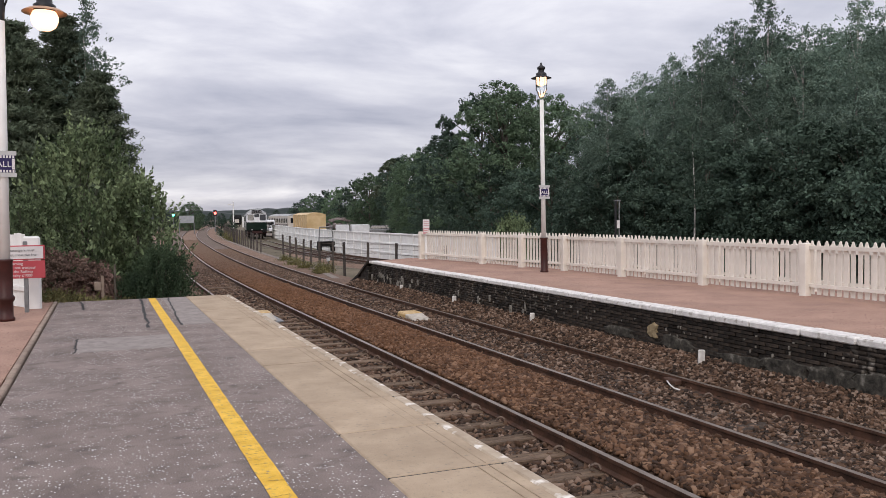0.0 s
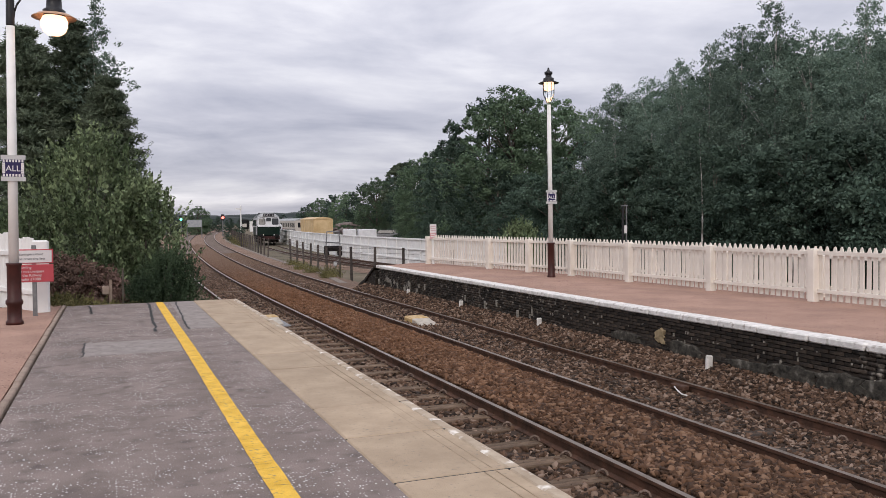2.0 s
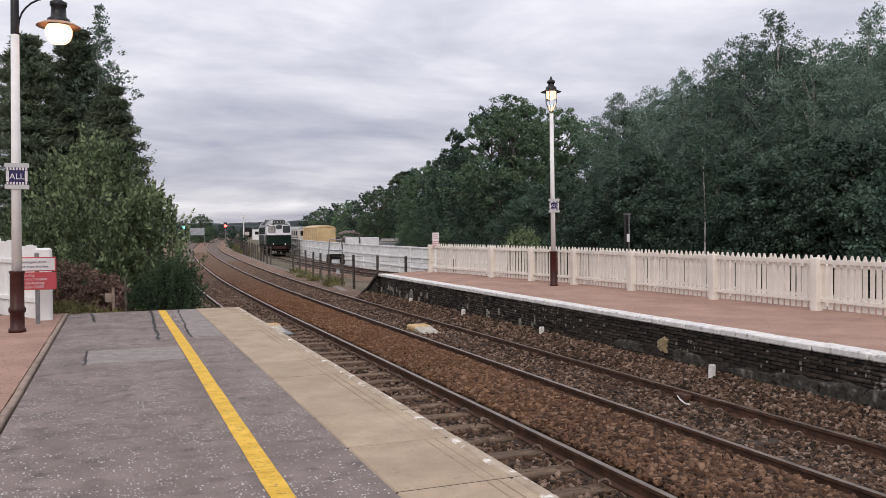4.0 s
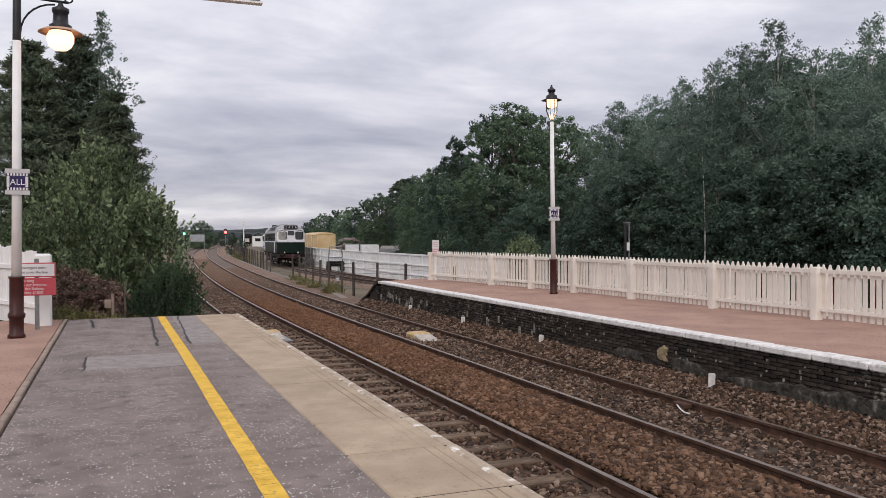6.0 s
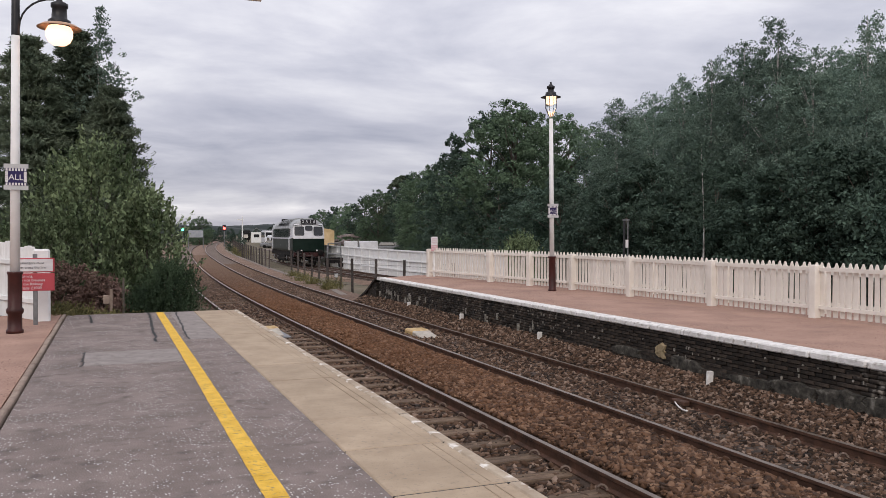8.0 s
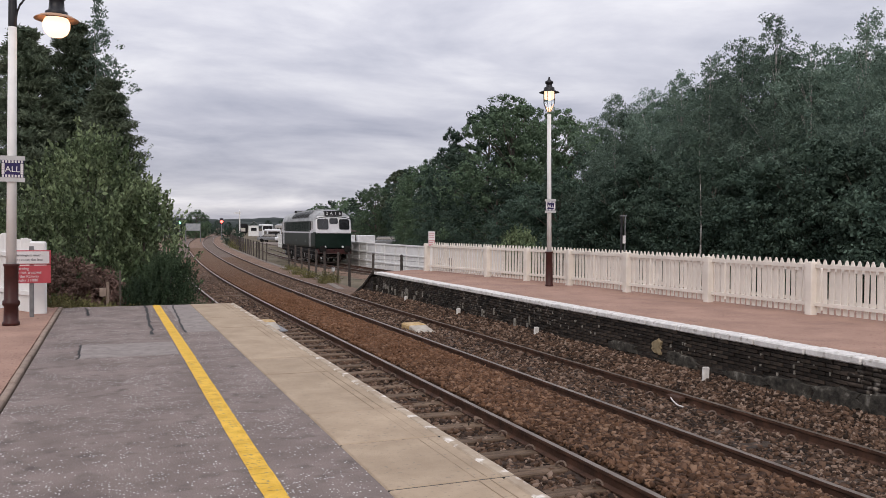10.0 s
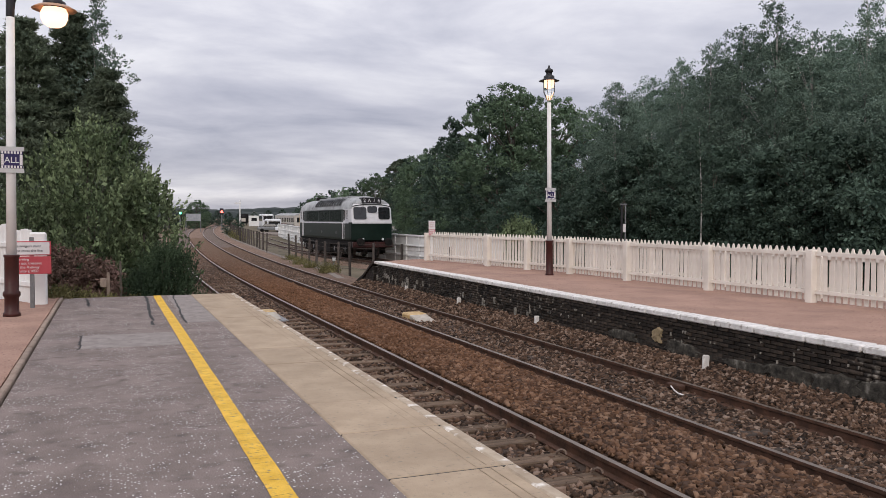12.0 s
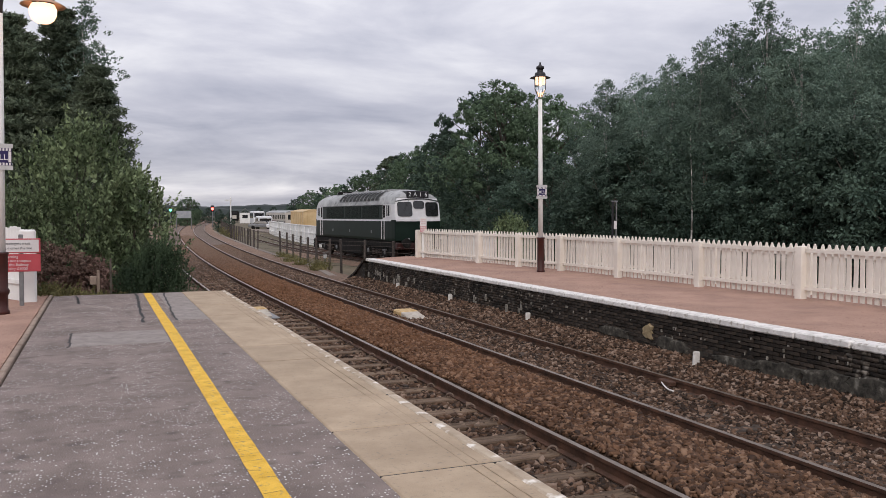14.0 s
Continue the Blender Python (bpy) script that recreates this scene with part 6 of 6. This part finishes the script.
def goods_van():
    t = empty("goods_van", pose(28.2, 119.0, -1.55, 0, 0, -1), "weathered yellow box van parked in the yard", "railway wagon")
    l, w = 9.5, 2.7
    bm = box(-w / 2, w / 2, -l / 2, l / 2, 1.05, 3.3, 0.04)
    part("body", bm, M_TAN, t, "yellow box body")
    part("roof", sweep([(0, -l / 2 - 0.05, 3.3), (0, l / 2 + 0.05, 3.3)], [(-w / 2 - 0.05, 0), (-w / 4, 0.24), (0, 0.32), (w / 4, 0.24), (w / 2 + 0.05, 0)]), M_TAN, t, "curved roof")
    for i in range(7):
        y = -l / 2 + 0.4 + i * (l - 0.8) / 6
        for x in (-w / 2 - 0.03, w / 2 + 0.03):
            part("rib", box(x - 0.03, x + 0.03, y - 0.05, y + 0.05, 1.05, 3.3), M_TAN, t)
    part("end_door", box(-0.9, 0.9, -l / 2 - 0.03, -l / 2, 1.15, 3.1, 0.01), M_TAN, t, "bright yellow end door")
    underparts(t, l, w, M_LOCO_BLACK)


def coach():
    t = empty("railway_coach", pose(33.6, 162.0, -1.7, 0, 0, 0), "old cream and brown railway coach in the yard", "railway coach")
    l, w = 19.0, 2.75
    part("body", box(-w / 2, w / 2, -l / 2, l / 2, 1.0, 3.3, 0.05), M_COACH, t, "cream coach side")
    part("roof", sweep([(0, -l / 2, 3.3), (0, l / 2, 3.3)], [(-w / 2, 0), (-w / 4, 0.3), (0, 0.4), (w / 4, 0.3), (w / 2, 0)]), M_LOCO_ROOF, t, "grey roof")
    for i in range(11):
        y = -l / 2 + 1.2 + i * 1.66
        for x in (-w / 2, w / 2):
            part("window", box(x - 0.015, x + 0.015, y - 0.5, y + 0.5, 2.05, 2.85, 0.01), M_LOCO_GLASS, t)
    for x in (-w / 2, w / 2):
        part("waist_panel", box(x - 0.012, x + 0.012, -l / 2 + 0.1, l / 2 - 0.1, 1.05, 1.75, 0.005), M_MAROON_COACH, t, "maroon lower side")
    part("end_window", box(-0.9, 0.9, -l / 2 - 0.015, -l / 2 + 0.01, 2.0, 2.9, 0.01), M_LOCO_GLASS, t, "dark end window")
    underparts(t, l, w, M_LOCO_BLACK)


def bus(x, y, a, l, h, label):
    t = empty("bus", pose(x, y, -1.34, 0, 0, a), label, "bus")
    w = 2.4
    bm = box(-w / 2, w / 2, -l / 2, l / 2, 0.4, h, 0.18)
    part("body", bm, M_VWHITE, t, "white body")
    part("windscreen", box(-w / 2 + 0.2, w / 2 - 0.2, -l / 2 - 0.02, -l / 2 + 0.1, h * 0.58, h - 0.4, 0.02), M_LOCO_GLASS, t, "dark windscreen")
    for x2 in (-w / 2, w / 2):
        part("side_glass", box(x2 - 0.015, x2 + 0.015, -l / 2 + 0.5, l / 2 - 0.4, h * 0.52, h - 0.4, 0.01), M_LOCO_GLASS, t, "dark side windows")
    for x2 in (-w / 2 + 0.15, w / 2 - 0.15):
        for y2 in (-l * 0.3, l * 0.3):
            part("wheel", turned([(0.42, -0.12), (0.42, 0.12), (0.2, 0.13)], 14, pose(x2, y2, 0.42, 0, 90, 0)), M_LOCO_BLACK, t)


def container(x, y, a, l, label):
    t = empty("storage_container", pose(x, y, -1.34, 0, 0, a), label, "container")
    part("body", box(-l / 2, l / 2, -1.1, 1.1, 0.08, 1.9, 0.03), M_VWHITE, t, "white corrugated sides")
    for i in range(int(l / 0.45)):
        u = -l / 2 + 0.25 + i * 0.45
        part("rib", box(u - 0.06, u + 0.06, -1.13, -1.1, 0.15, 1.85), M_VWHITE, t)
    part("skid", box(-l / 2, l / 2, -0.9, 0.9, 0, 0.08), M_LOCO_BLACK, t, "dark skids")


def scrap_heap():
    rng = random.Random(15)
    t = empty("scrap_heap", pose(35.0, 124.0, -1.34), "heap of old rails, timber and metal in the yard", "scrap heap")
    for i in range(46):
        u = rng.uniform(-5.5, 7.5)
        z = rng.uniform(0.2, 3.0) * (1 - abs(u) / 9)
        l = rng.uniform(0.8, 3.2)
        o = part("piece", box(-l / 2, l / 2, -0.2, 0.2, -0.15, 0.15, 0.02), M_SCRAP, t)
        o.matrix_basis = pose(u, rng.uniform(-1.5, 1.5), max(0.15, z), rng.uniform(-20, 20), rng.uniform(-18, 18), rng.uniform(0, 180))


def trolley():
    p, a = along(24.5, 1.75)
    t = empty("platform_trolley", pose(p.x, p.y, -1.25, 0, 0, a - 90), "dark trolley with a grey tubular frame beside the siding", "trolley")
    part("deck", box(-0.62, 0.62, -0.6, 0.6, 0.4, 0.8, 0.03), M_LOCO_BLACK, t, "dark deck")
    for x in (-0.55, 0.55):
        for y in (-0.45, 0.45):
            part("wheel", turned([(0.28, -0.06), (0.28, 0.06)], 12, pose(x, y, 0.28, 0, 90, 0)), M_LOCO_BLACK, t)
    bm = bmesh.new()
    for x in (-0.65, 0.65):
        rod((x * 0.9, 0, 0.7), (x * 0.75, 0, 1.95), 0.05, None, 6, bm)
    rod((-0.5, 0, 1.95), (0.5, 0, 1.95), 0.05, None, 6, bm)
    rod((-0.62, 0, 1.1), (0.62, 0, 1.1), 0.04, None, 6, bm)
    part("frame", bm, M_STEEL, t, "grey tubular frame")


def signals():
    t = empty("semaphore_signal", pose(23.5, 160.0, -1.4), "white semaphore signal post beside the line", "signal")
    part("post", turned([(0.16, 0), (0.10, 5.6)], 10), M_WHITE, t, "white post")
    part("arm", box(-1.0, 0.15, -0.06, 0.0, 5.15, 5.4), M_WHITE, t, "white arm").matrix_basis = pose(0, -0.12, 0)
    part("finial", turned([(0.1, 5.6), (0.14, 5.7), (0.02, 5.95)], 8), M_WHITE, t)
    t = empty("colour_light_signal", pose(18.9, 150.0, -1.4), "colour light signal showing red", "signal")
    part("post", turned([(0.09, 0), (0.09, 3.3)], 8), M_STEEL, t, "grey post")
    part("head", box(-0.3, 0.3, -0.1, 0.15, 3.1, 4.2, 0.05), M_BLACK, t, "black signal head")
    part("lens", turned([(0.24, 0), (0.2, 0.05)], 12, pose(0, -0.11, 3.6, 90)), glow("red_signal_light", (1.0, 0.06, 0.05), 9), t, "red light")
    t = empty("colour_light_signal", pose(10.0, 126.0, -1.4), "colour light signal showing green", "signal")
    part("post", turned([(0.09, 0), (0.09, 2.9)], 8), M_STEEL, t, "grey post")
    part("head", box(-0.25, 0.25, -0.1, 0.15, 2.7, 3.8, 0.05), M_BLACK, t, "black signal head")
    part("lens", turned([(0.16, 0), (0.13, 0.05)], 12, pose(0, -0.11, 3.3, 90)), glow("green_signal_light", (0.1, 1.0, 0.6), 6), t, "green light")
    t = empty("lineside_board", pose(12.6, 134.0, -1.4), "pale lineside board on two grey posts", "sign")
    part("board", box(-1.1, 1.1, -0.05, 0.05, 2.1, 3.2, 0.02), mat("pale_grey_board", (0.28, 0.3, 0.32), (0.36, 0.38, 0.4), 3, 0.6, 0), t, "pale board")
    for x in (-1.1, 1.1):
        part("post", box(x - 0.06, x + 0.06, -0.04, 0.06, 0, 2.1), M_STEEL, t)


def far_engine():
    t = empty("parked_engine", pose(37.2, 247.0, -1.5, 0, 0, -8), "dark engine with a pale cab parked far up the yard", "locomotive")
    part("body", box(-1.3, 1.3, -6, 6, 0.9, 3.5, 0.25), M_LOCO_BLACK, t, "dark body")
    part("cab_panel", box(-0.6, 0.6, -6.05, -5.98, 1.3, 2.3, 0.02), M_COACH, t, "pale yellow end panel")
    part("cab_window", box(-0.8, 0.8, -6.06, -5.97, 2.65, 3.1, 0.02), M_LOCO_GLASS, t, "dark cab windows")
    underparts(t, 12, 2.6, M_LOCO_BLACK)


def hut():
    t = empty("signal_hut", pose(36.9, 226.0, -1.4, 0, 0, -9), "small white gabled railway hut", "hut")
    part("wall", box(-1.4, 1.4, -2.0, 2.0, 0, 2.9, 0.02), M_WHITE, t, "white boarded walls")
    bm = sweep([(0, -2.2, 2.9), (0, 2.2, 2.9)], [(-1.7, -0.1), (0, 1.2), (1.7, -0.1), (0, 1.0)])
    part("roof", bm, M_STEEL, t, "grey slate roof")
    part("window", box(-0.7, 0.7, -2.03, -2.0, 1.5, 2.3), M_LOCO_GLASS, t, "dark window")


def hills():
    """Low wooded ridges far off."""
    for name, d, base, seed, a0, a1, hmax in (("backdrop_hill", 1500, -8, 3, -35, 40, 26), ("backdrop_ridge", 700, -4, 7, -30, 12, 7.5)):
        V, F = [], []
        n = 220
        for i in range(n):
            a = radians(a0 + (a1 - a0) * i / (n - 1))
            h = hmax * (0.62 + 0.3 * noise.noise(Vector((i * 0.045, seed, 0))) + 0.10 * noise.noise(Vector((i * 0.5, seed, 4))))
            for k, (r, z) in enumerate(((0, base), (0.03, h * 0.75), (0.07, h), (0.2, base))):
                V.append(((d * (1 + r)) * math.sin(a), (d * (1 + r)) * math.cos(a), z))
        for i in range(n - 1):
            for k in range(3):
                b = i * 4 + k
                F.append((b, b + 4, b + 5, b + 1))
        tagged(bulk(name, np.array(V), np.array(F), M_FOLIAGE_HILL, smooth=True), "distant wooded hills", "hill", kind="structure")


def flat_wagon():
    t = empty("flat_wagon", pose(28.0, 108.0, -1.55, 0, 0, -1), "low flat wagon with a pale deck", "railway wagon")
    part("deck", box(-1.3, 1.3, -4.5, 4.5, 0.95, 1.2, 0.02), M_VWHITE, t, "pale deck")
    underparts(t, 9, 2.6, M_LOCO_BLACK)


def car(x, y, a, label, paint):
    t = empty("car", pose(x, y, -1.2, 0, 0, a), label, "car")
    bm = box(-0.85, 0.85, -2.1, 2.1, 0.3, 0.85, 0.1)
    part("body", bm, paint, t, "car body")
    bm = box(-0.75, 0.75, -1.2, 1.3, 0.85, 1.4, 0.08)
    for v in bm.verts:
        if v.co.z > 1.2:
            v.co.y *= 0.75
            v.co.x *= 0.85
    part("cabin", bm, M_LOCO_GLASS, t, "dark glazed cabin")
    for x2 in (-0.78, 0.78):
        for y2 in (-1.3, 1.3):
            part("wheel", turned([(0.3, -0.1), (0.3, 0.1)], 12, pose(x2, y2, 0.3, 0, 90, 0)), M_LOCO_BLACK, t)


flat_wagon()
car(25.9, 142.0, 75, "silver car parked in the yard", M_STEEL)
car(28.3, 139.0, 80, "white car parked in the yard", M_VWHITE)
car(36.5, 112.0, 70, "grey car parked in the yard", M_STEEL)
car(39.0, 113.5, 70, "white car parked in the yard", M_VWHITE)
goods_van()
coach()
bus(33.0, 186.0, -4, 8, 3.2, "white coach parked in the yard")
bus(27.6, 149.0, -4, 5, 2.3, "white van parked in the yard")
container(25.5, 91.5, -12, 1.4, "white storage container in the yard")
container(27.4, 91.0, -12, 2.0, "white storage container in the yard")
scrap_heap()
trolley()
signals()
far_engine()
hut()
hills()
tagged(link("yard_ground", box(22.5, 40, 60, 140, -1.5, -1.2), M_CESS), "pale gravel yard", "ground", kind="structure")


LOCO, LOCO_BODY, LOCO_L, LOCO_W = locomotive()
WHEELSETS = loco_details(LOCO, LOCO_BODY, LOCO_L, LOCO_W)


# ---- what moves ----
RUN_T = [0.0, 1.0, 2.0, 3.0, 4.0, 5.5, 7.0, 8.0, 9.25, 10.5, 11.5, 12.5, 14.0]
RUN_S = [68.6, 63.6, 58.5, 53.1, 47.7, 39.5, 31.4, 26.2, 20.0, 14.4, 10.1, 6.0, 0.0]


def run(t):
    """Distance still to go, smooth in time."""
    i = max(0, min(len(RUN_T) - 2, int(np.searchsorted(RUN_T, t)) - 1))
    h = RUN_T[i + 1] - RUN_T[i]

    def slope(j):
        a, b = max(0, j - 1), min(len(RUN_T) - 1, j + 1)
        return (RUN_S[b] - RUN_S[a]) / (RUN_T[b] - RUN_T[a])
    u = (t - RUN_T[i]) / h
    return (2 * u**3 - 3 * u**2 + 1) * RUN_S[i] + (u**3 - 2 * u**2 + u) * h * slope(i) + (-2 * u**3 + 3 * u**2) * RUN_S[i + 1] + (u**3 - u**2) * h * slope(i + 1)


def loco_pose(s):
    a, b = siding(s + 2.95), siding(s + LOCO_L - 2.95)
    d = (a - b).normalized()
    f = a + d * 3.4
    return pose(f.x, f.y, f.z, math.degrees(math.asin(d.z)), 0, math.degrees(math.atan2(-d.x, d.y)))


def motions():
    times = [i * 0.25 for i in range(57)]
    walk(LOCO, [(t, loco_pose(run(t))) for t in times])
    for ws, y in WHEELSETS:
        rows = []
        for i in range(141):
            t = i * 0.1
            rows.append((t, pose(0, y, 0.546, -math.degrees((RUN_S[0] - run(t)) / 0.546))))
        walk(ws, rows)


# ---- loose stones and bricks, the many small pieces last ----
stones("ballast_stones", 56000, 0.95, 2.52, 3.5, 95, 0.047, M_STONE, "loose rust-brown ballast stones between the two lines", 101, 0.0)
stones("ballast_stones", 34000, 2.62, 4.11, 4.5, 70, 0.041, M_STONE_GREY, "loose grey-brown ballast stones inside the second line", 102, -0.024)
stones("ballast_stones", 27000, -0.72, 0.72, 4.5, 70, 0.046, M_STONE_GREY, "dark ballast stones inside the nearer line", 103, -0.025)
stones("ballast_stones", 24000, 4.13, 4.85, 5, 30, 0.042, M_STONE_GREY, "ballast stones heaped against the platform wall", 104, 0.0)
wall_bricks(platform_far)

motions()
